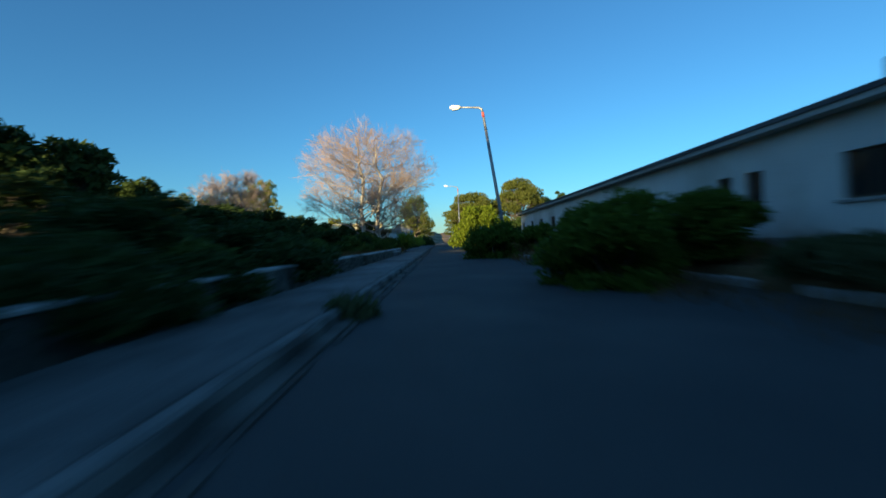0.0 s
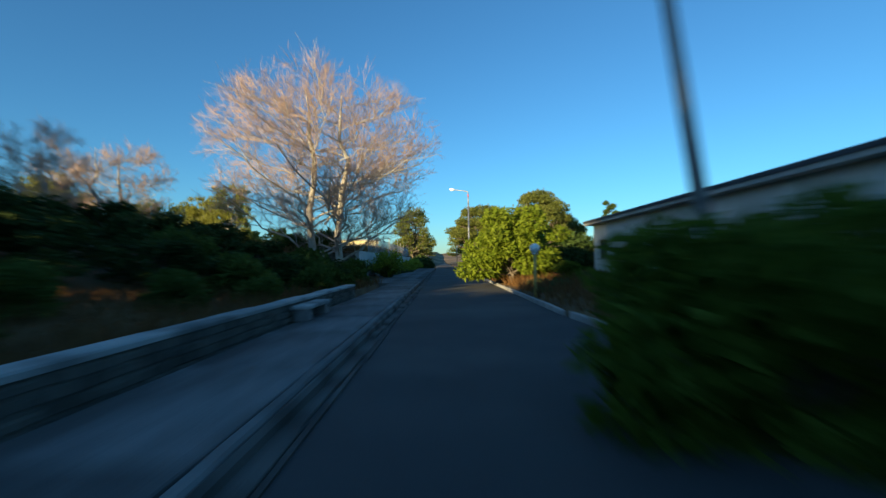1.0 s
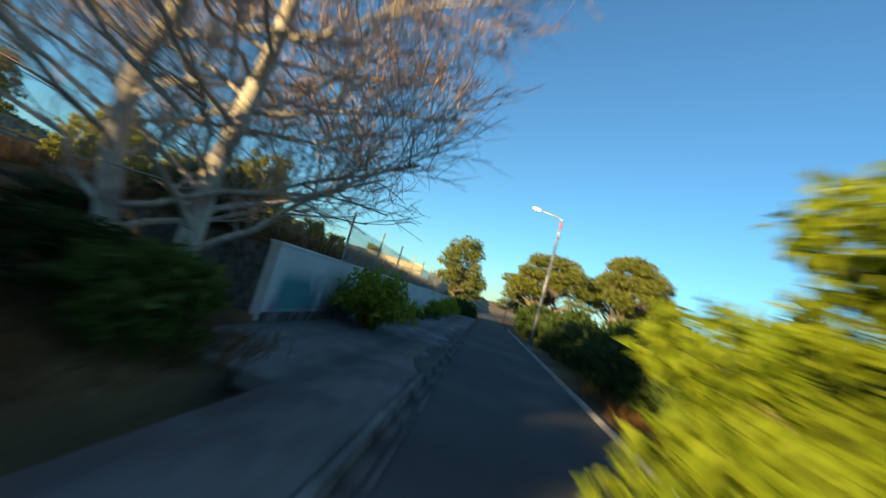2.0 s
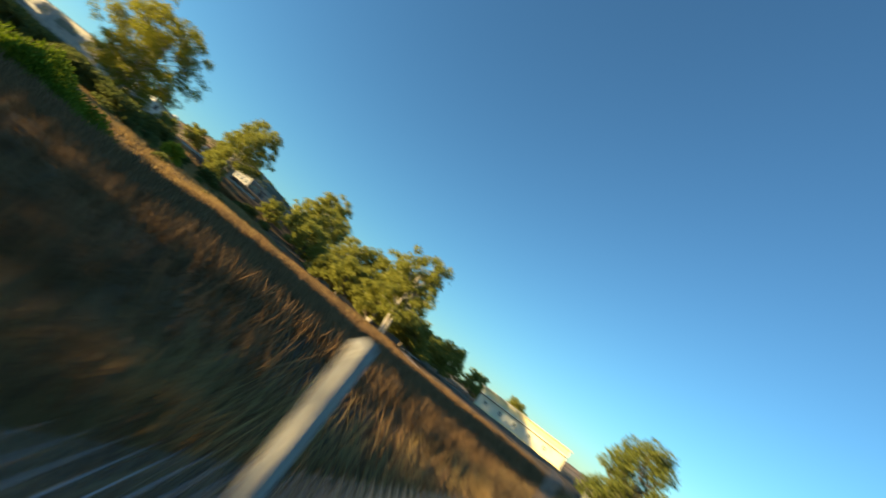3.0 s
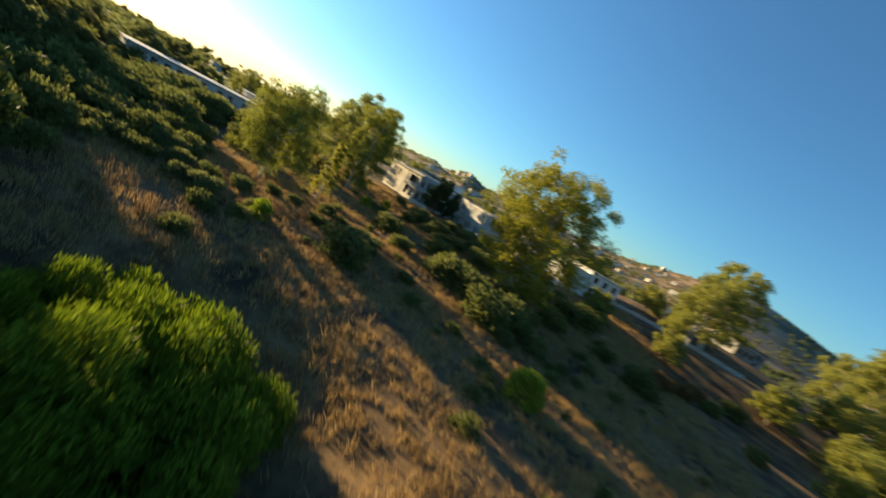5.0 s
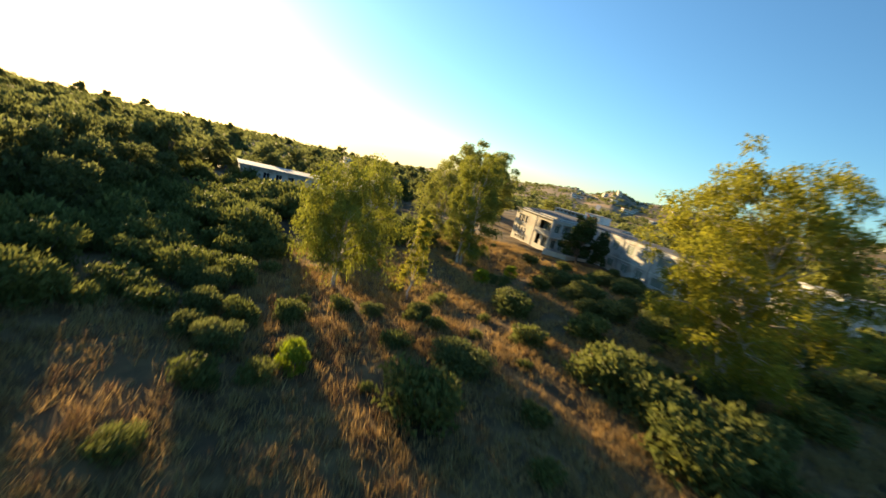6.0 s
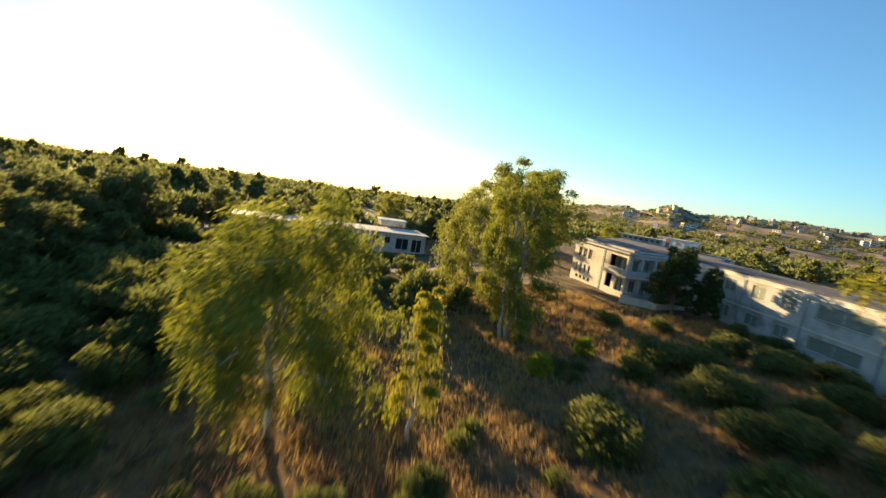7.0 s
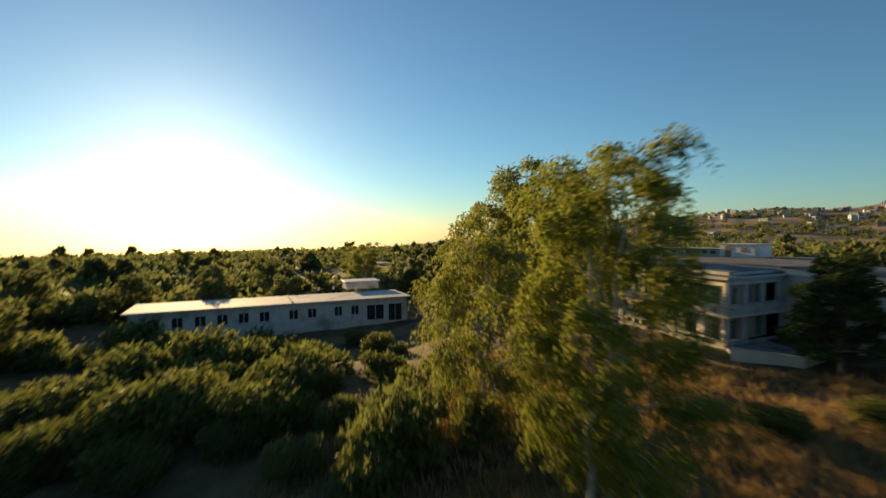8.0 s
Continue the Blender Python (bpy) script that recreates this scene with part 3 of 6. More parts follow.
# ---------------------------------------------------------------- painted wall and fence
def build_painted_wall():
    w = thing("wall_4", "white retaining wall with faded teal and pink spray paint", "wall", pose(WALL_X, WALL_Y0, 0), kind="structure")
    n = 19
    length = WALL_Y1 - WALL_Y0
    s = Shape()
    s.box(-0.3, 0, -0.2, 0, length, 2.3)
    part("wall_body", s, PAINTED, w, "white plaster with spray paint")
    part("plinth", Shape().box(0.003, 0, 0.1, 0.09, length, 0.42, 0.02), RUBBLE, w, "dark stained plinth")
    for i in range(n):
        a, b = length * i / n, length * (i + 1) / n
        part("coping", Shape().box(-0.33, a, 2.3, 0.03, b - 0.01, WALL_TOP, 0.02), PLASTER, w)
    s = Shape()
    s.box(-14.0, -0.001, -0.2, -0.31, 0.28, 2.2)
    part("return_wall", s, RUBBLE, w, "rough stone return into the bank")
    f = thing("fence", "chain-link fence on slim concrete posts above the wall", "fence", pose(WALL_X - 0.24, WALL_Y0, WALL_TOP))
    post = Shape().box(-0.034, -0.034, 0, 0.034, 0.034, 2.05, 0.015).mesh("post", KERBSTONE)
    count = 11
    for i in range(1, count):
        part("post", post, None, f, m=pose(0, 0.7 + i * 5.1, 0, random.Random(i).uniform(-1.5, 1.5), random.Random(i + 50).uniform(-1.5, 1.5), 0))
    s = Shape()
    y0, y1, h, gap = 5.8, 0.7 + 5.1 * (count - 1), 1.5, 0.1
    t = 0.0035
    for k in range(int((y1 - y0 + h) / gap)):
        for sign in (1, -1):
            a = y0 - h + k * gap if sign > 0 else y0 + k * gap
            pa, pb = (a, 0.05), (a + sign * h, h)
            if sign < 0:
                pa, pb = (a, 0.05), (a - h, h)
            ya, yb = max(min(pa[0], pb[0]), y0), min(max(pa[0], pb[0]), y1)
            if yb - ya < 0.05:
                continue
            za = pa[1] + (ya - pa[0]) * (pb[1] - pa[1]) / (pb[0] - pa[0])
            zb = pa[1] + (yb - pa[0]) * (pb[1] - pa[1]) / (pb[0] - pa[0])
            x = 0.004 * sign
            s.tube([(x, ya, za), (x, yb, zb)], (t, t), 3, False)
    part("wire_mesh", s, STEEL, f, "thin rusty diamond wire mesh")
    for z in (0.05, 0.75, 1.5):
        part("line_wire", Shape().tube([(0.06, y0, z), (0.06, y1, z)], (0.005, 0.005), 5), STEEL, f)


build_painted_wall()


# ---------------------------------------------------------------- lamps
def street_lamp(x, y, height, reach, turn=0, base=0.1, lean=0):
    l = thing("street_lamp", "tall grey steel street lamp with a red band and curved arm", "street lamp", pose(x, y, base, 0, lean, turn), "street lamps")
    part("base_plate", Shape().box(-0.17, -0.17, 0, 0.17, 0.17, 0.25, 0.03), CONCRETE, l)
    part("pole", Shape().tube([(0, 0, 0.2), (0, 0, height * 0.45), (0, 0, height * 0.84)], (0.125, 0.11, 0.09), 10), STEEL, l, smooth=True)
    part("upper_pole", Shape().tube([(0, 0, height * 0.84), (0, 0, height * 0.93)], (0.09, 0.084), 10), STEEL, l, "paler upper section", True)
    part("band", Shape().tube([(0, 0, height * 0.93), (0, 0, height * 0.965)], (0.087, 0.085), 10), RED_PAINT, l, "red painted band", True)
    arm = [(0, 0, height * 0.965), (-0.04, 0, height - 0.12), (-0.2, 0, height), (-0.6, 0, height + 0.08), (-reach, 0, height + 0.22)]
    part("arm", Shape().tube(arm, (0.084, 0.075, 0.066, 0.055, 0.045), 8), STEEL, l, smooth=True)
    s = Shape()
    s.tube([(-reach + 0.1, 0, height + 0.2), (-reach - 0.05, 0, height + 0.23), (-reach - 0.45, 0, height + 0.29), (-reach - 0.62, 0, height + 0.31)],
           (0.06, 0.13, 0.15, 0.07), 10)
    head = part("lamp_head", s, WHITE_PAINT, l, "white lamp housing", True)
    part("lens", Shape().box(-reach - 0.48, -0.1, height + 0.1, -reach - 0.1, 0.1, height + 0.145, 0.0), OPAL, head)
    return l


street_lamp(4.22, 28.3, 9.2, 1.35, lean=-7.5)
street_lamp(3.45, 79.0, 10.2, 1.75)
street_lamp(4.2, 152, 9.4, 1.35)


def globe_lamp(x, y):
    l = thing("garden_lamp", "short ochre post with a white opal globe by the kerb", "lamp", pose(x, y, 0.12))
    part("post", Shape().tube([(0, 0, 0), (0, 0, 1.58)], (0.06, 0.055), 10), YELLOW_POST, l, smooth=True)
    part("collar", Shape().tube([(0, 0, 1.56), (0, 0, 1.64)], (0.085, 0.1), 12), WHITE_PAINT, l)
    bm = bmesh.new()
    bmesh.ops.create_uvsphere(bm, u_segments=20, v_segments=12, radius=0.19, matrix=Matrix.Translation((0, 0, 1.78)))
    me = bpy.data.meshes.new("globe")
    bm.to_mesh(me)
    bm.free()
    me.materials.append(OPAL)
    me.shade_smooth()
    part("globe", me, None, l, "white opal glass globe")


globe_lamp(3.5, 38.4)
kerb_line("kerb_1", "worn grey concrete kerb stones along the pavement", [(-1.5, -40), (-1.5, 112)], 0.98, 0.14, 0.17, WORN_KERB)
kerb_line("kerb_2", "pale concrete kerb stones along the verge", [(x, y) for y, x in VERGE], 0.98, 0.11, 0.12)


# ---------------------------------------------------------------- buildings
def wall_strips(s, length, z0, z1, thick, holes):
    """One wall along +x, its outer face at y = 0, with rectangular holes (x0, x1, za, zb) cut through."""
    xs = sorted({0.0, length, *[h[0] for h in holes], *[h[1] for h in holes]})
    zs = sorted({z0, z1, *[h[2] for h in holes], *[h[3] for h in holes]})
    nx, nz = len(xs), len(zs)

    def solid(i, k):
        if not (0 <= i < nx - 1 and 0 <= k < nz - 1):
            return False
        x, z = (xs[i] + xs[i + 1]) / 2, (zs[k] + zs[k + 1]) / 2
        return not any(h[0] < x < h[1] and h[2] < z < h[3] for h in holes)

    o = nx * nz
    at_ = lambda i, k: i * nz + k
    f = []
    for i in range(nx - 1):
        for k in range(nz - 1):
            if not solid(i, k):
                continue
            a, b, c, d = at_(i, k), at_(i + 1, k), at_(i + 1, k + 1), at_(i, k + 1)
            f += [(a, b, c, d), (o + d, o + c, o + b, o + a)]
            for (p, q), (u, w) in (((a, b), (i, k - 1)), ((b, c), (i + 1, k)), ((c, d), (i, k + 1)), ((d, a), (i - 1, k))):
                if not solid(u, w):
                    f.append((q, p, o + p, o + q))
    used = sorted({i for q in f for i in q})
    back = {v: n for n, v in enumerate(used)}
    pts = [(x, y, z) for y in (0, thick) for x in xs for z in zs]
    s.add([pts[i] for i in used], [tuple(back[i] for i in q) for q in f])


def window(parent, m, w, h, style, sill_mat=None):
    """A window in a wall along +x with its outer face at y = 0; the origin is the hole's lower left corner."""
    fr = Shape()
    t = 0.06
    for x0, x1, za, zb in ((0, w, 0, t), (0, w, h - t, h), (0, t, t, h - t), (w - t, w, t, h - t), (w / 2 - 0.03, w / 2 + 0.03, t, h - t)):
        fr.box(x0, 0.1, za, x1, 0.16, zb)
    win = part("window", fr, WHITE_PAINT if style != "dark" else DARK_WOOD, parent, m=m)
    if style == "shutter":
        for k in range(max(3, int(h / 0.16))):
            z = t + k * (h - 2 * t) / max(3, int(h / 0.16))
            part("slat", Shape().box(t, 0.075, z, w - t, 0.1, z + 0.11), SHUTTER, win) if k % 4 == 0 else None
        part("shutter", Shape().box(t, 0.105, t, w - t, 0.14, h - t), SHUTTER, win, "closed grey-green shutter")
    else:
        part("pane", Shape().box(t, 0.12, t, w - t, 0.135, h - t), GLASS, win)
        if style == "dark":
            for k in range(1, 4):
                part("bar", Shape().box(w * k / 4 - 0.01, 0.03, 0.02, w * k / 4 + 0.01, 0.05, h - 0.02), DARK_WOOD, win)
    part("sill", Shape().box(-0.08, -0.07, -0.07, w + 0.08, 0.1, 0, 0.015), sill_mat or KERBSTONE, win)
    return win


def run(parent, a, b, z0, z1, holes, wall_mat, style="glass", thick=0.28):
    """A wall from a to b (its outside to the right of that way) with windows in its holes."""
    length = math.hypot(b[0] - a[0], b[1] - a[1])
    m = pose(a[0], a[1], 0, 0, 0, math.degrees(math.atan2(b[1] - a[1], b[0] - a[0])))
    s = Shape()
    wall_strips(s, length, z0, z1, thick, holes)
    part("wall", s, wall_mat, parent, m=m)
    for h in holes:
        if len(h) > 4 and h[4] == "open":
            continue
        window(parent, m @ Matrix.Translation((h[0], 0, h[2])), h[1] - h[0], h[3] - h[2], style if len(h) < 5 else h[4])


def slab(parent, name, pts, z0, z1, material, label=""):
    s = Shape()
    n = len(pts)
    s.add([(*p, z0) for p in pts] + [(*p, z1) for p in pts],
          [tuple(range(n - 1, -1, -1)), tuple(range(n, 2 * n))] + [(i, (i + 1) % n, n + (i + 1) % n, n + i) for i in range(n)])
    return part(name, s, material, parent, label)


def low_house():
    """The long low house beside the lane."""
    h = thing("house", "long low white house with small barred windows and a flat eave", "house", group="houses")
    x, y0, y1, z1 = 8.36, -34.0, 46.4, 3.3
    ys = [44.6, 40.45, 36.75, 32.85, 29.0, 25.5, 21.8, 17.6, 8.2, 3.9, -0.2, -4.3, -8.4, -12.5]
    holes = [(y1 - y - 1.1, y1 - y + 0.1, 1.52, 2.48, "dark") for y in ys] + [(y1 - y - 0.65, y1 - y, 1.52, 2.48, "dark") for y in (12.85, 11.6)]
    run(h, (x, y1), (x, y0), 0.1, z1, sorted(holes), PLASTER, "dark")
    run(h, (x + 9, y1), (x + 0.0, y1), 0.1, z1, [(3.5, 4.5, 1.5, 2.5, "dark")], PLASTER, "dark")
    run(h, (x + 9, y0), (x + 9, y1), 0.1, z1, [], PLASTER)
    run(h, (x, y0), (x + 9, y0), 0.1, z1, [], PLASTER)
    part("plinth", Shape().box(x - 0.05, y0, 0.0, x - 0.003, y1, 0.75), CONCRETE, h, "dirty grey plinth")
    part("eave", Shape().box(x - 0.4, y0 - 0.4, z1, x + 9.4, y1 + 0.4, z1 + 0.17, 0.02), PALE_ROOF, h, "pale concrete eave slab")
    s = Shape()
    s.add([(x - 0.36, y0, z1 + 0.17), (x - 0.36, y1 + 0.3, z1 + 0.17), (x + 4.5, y1 + 0.3, z1 + 0.75), (x + 4.5, y0, z1 + 0.75), (x + 9.3, y0, z1 + 0.17), (x + 9.3, y1 + 0.3, z1 + 0.17)],
          [(0, 3, 2, 1), (3, 4, 5, 2), (0, 4, 3), (1, 2, 5)])
    part("roof", s, ROOFING, h, "dark felt roof")
    part("roof_edge", Shape().box(x - 0.44, y0 - 0.44, z1 + 0.12, x - 0.36, y1 + 0.44, z1 + 0.24, 0.01), ROOFING, h, "dark roof edging")
    part("chimney", Shape().box(x + 0.3, 6.6, z1 + 0.17, x + 1.7, 8.6, z1 + 0.85, 0.03), ROOFING, h, "dark roof housing")


low_house()


def big_house():
    """Two storeys over a basement, loggias round the corner, a deep flat roof and a long wing."""
    h = thing("apartment_house", "weathered white two-storey house with corner loggias and a long wing", "house", group="houses")
    L, K, W = (-177.5, 61.6), (-164.5, 73.0), (-172.0, 79.0)
    E, E2, W2 = (-138.3, 102.4), (-143.4, 109.8), (-177.1, 86.4)
    R1, R2 = (-204.0, 90.0), (-207.0, 66.0)
    zb, z2, zw = 6.0, 16.1, 16.7
    along = lambda p, q: ((q[0] - p[0]) / math.dist(p, q), (q[1] - p[1]) / math.dist(p, q))
    l1, l2, l3 = math.dist(L, K), math.dist(K, W), math.dist(W, E)
    u, v = along(L, K), along(K, W)
    nu, nv = (u[1], -u[0]), (v[1], -v[0])
    # end wall: basement slots, narrow lower windows, tall upper ones, then the loggia
    holes = [(1.9 + k * 1.4, 2.8 + k * 1.4, 9.2, 9.75, "dark") for k in range(4)]
    holes += [(1.3 + k * 1.5, 2.05 + k * 1.5, 10.5, 12.0) for k in range(4)]
    holes += [(1.6 + k * 1.75, 2.75 + k * 1.75, 13.2, 15.0) for k in range(3)]
    holes += [(l1 - 5.2, l1 - 0.6, 13.5, 15.4, "open"), (l1 - 5.6, l1 - 3.8, 9.8, 12.1, "open"), (l1 - 2.8, l1 - 0.7, 9.8, 12.1, "open")]
    run(h, L, K, zb, z2, sorted(holes), CREAM)
    # This side's shade is put into its darker render; the sunlit end is cream.
    holes = [(0.5 + k * 2.85, 2.8 + k * 2.85, 13.5, 15.5, "open") for k in range(3)]
    holes += [(0.5, 2.6, 9.9, 12.1, "open"), (3.4, l2 - 0.4, 9.6, 12.1, "open")]
    run(h, K, W, zb, z2, sorted(holes), WEATHERED_SHADED)
    # the rooms' walls behind the loggias
    deep = 1.7
    Ki = (K[0] - (nu[0] + nv[0]) * deep * 0.75, K[1] - (nu[1] + nv[1]) * deep * 0.75)
    Ai = (K[0] - u[0] * 6.2 - nu[0] * deep, K[1] - u[1] * 6.2 - nu[1] * deep)
    Wi = (W[0] - nv[0] * deep, W[1] - nv[1] * deep)
    run(h, Ai, Ki, 9.0, z2, [(0.8, 2.3, 9.4, 11.6, "shutter"), (0.8, 2.3, 12.8, 15.0, "shutter"), (3.0, 4.2, 9.4, 11.6, "shutter"), (3.0, 4.2, 12.8, 15.0, "shutter")], CREAM, thick=0.2)
    run(h, Ki, Wi, 9.0, z2, sorted((0.8 + k * 2.6, 2.3 + k * 2.6, z, z + 2.2, "shutter") for k in range(3) for z in (9.4, 12.8)), CREAM, thick=0.2)
    # wing with single and broad shuttered windows
    holes = []
    for x0, x1 in ((3.0, 4.9), (7.6, 9.6), (12.4, 14.6), (17.4, 19.6), (22.1, 24.2), (26.7, 32.9), (35.4, 37.6)):
        holes += [(x0, x1, 14.2, 15.9, "shutter"), (x0 - 0.2, x1 - 0.3, 10.6, 12.15, "shutter")]
    run(h, W, E, zb, zw, sorted(holes), WEATHERED_SHADED)
    for p, q, top in ((E, E2, zw), (E2, W2, zw), (W2, R1, z2), (R1, R2, z2), (R2, L, z2)):
        run(h, p, q, zb, top, [], WEATHERED_SHADED)
    grow = lambda pts, d: [(p[0] + (p[0] - sum(q[0] for q in pts) / len(pts)) * d, p[1] + (p[1] - sum(q[1] for q in pts) / len(pts)) * d) for p in pts]
    block = [L, K, W, W2, R1, R2]
    slab(h, "roof", grow(block, 0.035), z2, z2 + 0.28, PALE_ROOF, "flat roof slab with a projecting edge")
    slab(h, "edge_cover", grow(block, 0.02), z2 + 0.28, z2 + 0.3, ROOFING, "dark felt along the roof edge")
    slab(h, "upstand", grow(block, -0.09), z2 + 0.3, z2 + 0.62, WEATHERED_SHADED, "low stained upstand set back on the roof")
    slab(h, "roof_cover", grow(block, -0.1), z2 + 0.62, z2 + 0.67, ROOFING)
    slab(h, "wing_roof", grow([W, E, E2, W2], 0.035), zw, zw + 0.16, PALE_ROOF)
    slab(h, "wing_roof_cover", grow([W, E, E2, W2], 0.02), zw + 0.16, zw + 0.36, ROOFING, "dark felt on the wing roof")
    m = pose(W[0], W[1], 0, 0, 0, math.degrees(math.atan2(E[1] - W[1], E[0] - W[0])))
    part("string_course", Shape().box(0.3, -0.07, 12.6, l3, -0.003, 12.78, 0.02), CREAM, h, m=m)
    part("cornice", Shape().box(0.3, -0.12, 16.25, l3, -0.003, 16.7, 0.05), CREAM, h, "cream band under the wing roof", m=m)
    for x in (6.2, 16.0, 25.4, 34.2):
        part("rain_pipe", Shape().tube([(x, -0.1, 8.6), (x, -0.1, 16.2)], (0.06, 0.06), 8), STEEL, h, m=m)
    m = pose(L[0], L[1], 0, 0, 0, math.degrees(math.atan2(u[1], u[0])))
    part("string_course", Shape().box(0, -0.07, 12.4, l1 - 6.4, -0.003, 12.58, 0.02), CREAM, h, m=m)
    part("rain_pipe", Shape().tube([(l1 - 7.2, -0.09, 8.6), (l1 - 7.2, -0.09, 16.0)], (0.05, 0.05), 8), STEEL, h, m=m)
    # balcony slab and its bands round the corner
    A0 = (K[0] - u[0] * 6.0, K[1] - u[1] * 6.0)
    out = 0.45
    A = (A0[0] + nu[0] * out, A0[1] + nu[1] * out)
    B = (K[0] + (nu[0] + nv[0]) * out * 0.72, K[1] + (nu[1] + nv[1]) * out * 0.72)
    C = (W[0] + nv[0] * out, W[1] + nv[1] * out)
    slab(h, "balcony", [Ai, A, B, C, Wi, Ki], 12.25, 12.5, CREAM, "concrete balcony slab round the corner")
    for p, q in ((A, B), (B, C)):
        d = math.dist(p, q)
        m = pose(p[0], p[1], 0, 0, 0, math.degrees(math.atan2(q[1] - p[1], q[0] - p[0])))
        part("balcony_parapet", Shape().box(0, 0, 12.5, d, 0.12, 13.4, 0.01), WEATHERED_SHADED, h, m=m)
        part("handrail", Shape().tube([(0, 0.06, 13.55), (d, 0.06, 13.55)], (0.03, 0.03), 6), STEEL, h, m=m)
    # terrace below the corner
    T1, T2, T3 = (-161.4, 73.0), (-160.0, 78.3), (-164.0, 82.0)
    for p, q in ((T1, T2), (T2, T3)):
        d = math.dist(p, q)
        m = pose(p[0], p[1], 0, 0, 0, math.degrees(math.atan2(q[1] - p[1], q[0] - p[0])))
        part("terrace_wall", Shape().box(0, 0, 7.5, d, 0.3, 9.9, 0.01), CREAM, h, "stained cream terrace wall", m=m)
        part("terrace_coping", Shape().box(-0.05, -0.06, 9.9, d + 0.05, 0.36, 9.99, 0.01), PALE_ROOF, h, m=m)
    slab(h, "terrace_floor", [K, (T1[0] - 0.3, T1[1] + 0.3), (T2[0] - 0.4, T2[1]), (T3[0] - 0.3, T3[1] - 0.4), W], 8.0, 9.3, CONCRETE)
    # on the roof: a small room and a long low row behind it
    m = pose(-201.0, 75.6, z2 + 0.6, 0, 0, 52)
    part("roof_room", Shape().box(0, 0, 0, 5.7, 4.6, 2.1, 0.02), PLASTER, h, "small white room on the roof", m=m)
    part("roof_room_slab", Shape().box(-0.2, -0.2, 2.1, 5.9, 4.8, 2.24, 0.02), PALE_ROOF, h, m=m)
    part("roof_room_door", Shape().box(0.9, -0.05, 0.02, 1.9, -0.004, 1.85), TILES, h, "rust-red door", m=m)
    part("roof_room_window", Shape().box(3.5, -0.05, 0.9, 4.3, -0.004, 1.6), TILES, h, "small rust-red shutter", m=m)
    m = pose(-203.6, 66.5, z2 + 0.6, 0, 0, 76)
    part("roof_row", Shape().box(0, 0, 0, 9.4, 3.0, 1.25, 0.02), WEATHERED_SHADED, h, "long low row of lights on the roof", m=m)
    part("roof_row_slab", Shape().box(-0.2, -0.3, 1.25, 9.6, 3.2, 1.37, 0.02), PALE_ROOF, h, m=m)
    for k in range(7):
        part("roof_row_window", Shape().box(0.5 + k * 1.25, -0.05, 0.45, 1.3 + k * 1.25, -0.004, 1.0), DARK_WOOD, h, m=m)


big_house()


def flat_house():
    """The long flat-roofed house to the south-west."""
    h = thing("long_house", "long flat-roofed pale house with a row of windows", "house", group="houses")
    P0, P1 = (-183.5, 24.5), (-150.3, -3.4)
    length = math.hypot(P1[0] - P0[0], P1[1] - P0[1])
    u = ((P1[0] - P0[0]) / length, (P1[1] - P0[1]) / length)
    n = (u[1], -u[0])
    holes = [(1.0, 3.6, 5.0, 8.2), (4.4, 7.6, 5.4, 8.2)]
    x = 9.0
    for w in (1.4, 1.4, 0.0, 1.5, 1.5, 0.0, 1.6, 1.6, 1.6, 1.6, 1.6, 1.6, 1.6, 1.6, 1.6):
        if w:
            holes.append((x, x + w, 6.6, 8.3))
        x += w + 1.5
    holes = [q for q in holes if q[1] < length - 0.8]
    run(h, P1, P0, 2.0, 9.2, sorted((length - q[1], length - q[0], q[2], q[3]) for q in holes), WEATHERED_SHADED)
    back = lambda p: (p[0] + n[0] * 9, p[1] + n[1] * 9)
    for a, b in ((P0, back(P0)), (back(P0), back(P1)), (back(P1), P1)):
        run(h, a, b, 2.0, 9.2, [], WEATHERED_SHADED)
    out = lambda p, d, e: (p[0] - n[0] * d + u[0] * e, p[1] - n[1] * d + u[1] * e)
    slab(h, "roof", [out(P0, 0.7, -0.6), out(P1, 0.7, 0.6), out(back(P1), -0.5, 0.6), out(back(P0), -0.5, -0.6)], 9.2, 9.45, PALE_ROOF, "pale flat roof with a thin edge")
    m = pose((P0[0] + P1[0]) / 2 - 1.5, (P0[1] + P1[1]) / 2 + 0.5, 9.45, 0, 0, math.degrees(math.atan2(u[1], u[0])) + 90)
    part("roof_joint", Shape().box(-8.6, -0.12, 0, 0.6, 0.12, 0.22, 0.02), KERBSTONE, h, "raised roof joint", m=m)
    m = pose(-189.0, 8.5, 9.45, 0, 0, math.degrees(math.atan2(u[1], u[0])))
    part("roof_room", Shape().box(-4.6, -2, 0, 2.2, 2, 1.5), WEATHERED_SHADED, h, "white room on the roof", m=m)
    part("roof_room_slab", Shape().box(-4.9, -2.3, 1.5, 2.5, 2.3, 1.68, 0.02), WHITE_PAINT, h, m=m)
    for k in (4.5, 7.5):
        part("vent", Shape().tube([(k, 0, 0), (k, 0, 0.5)], (0.25, 0.22), 8), WHITE_PAINT, h, m=m)


flat_house()


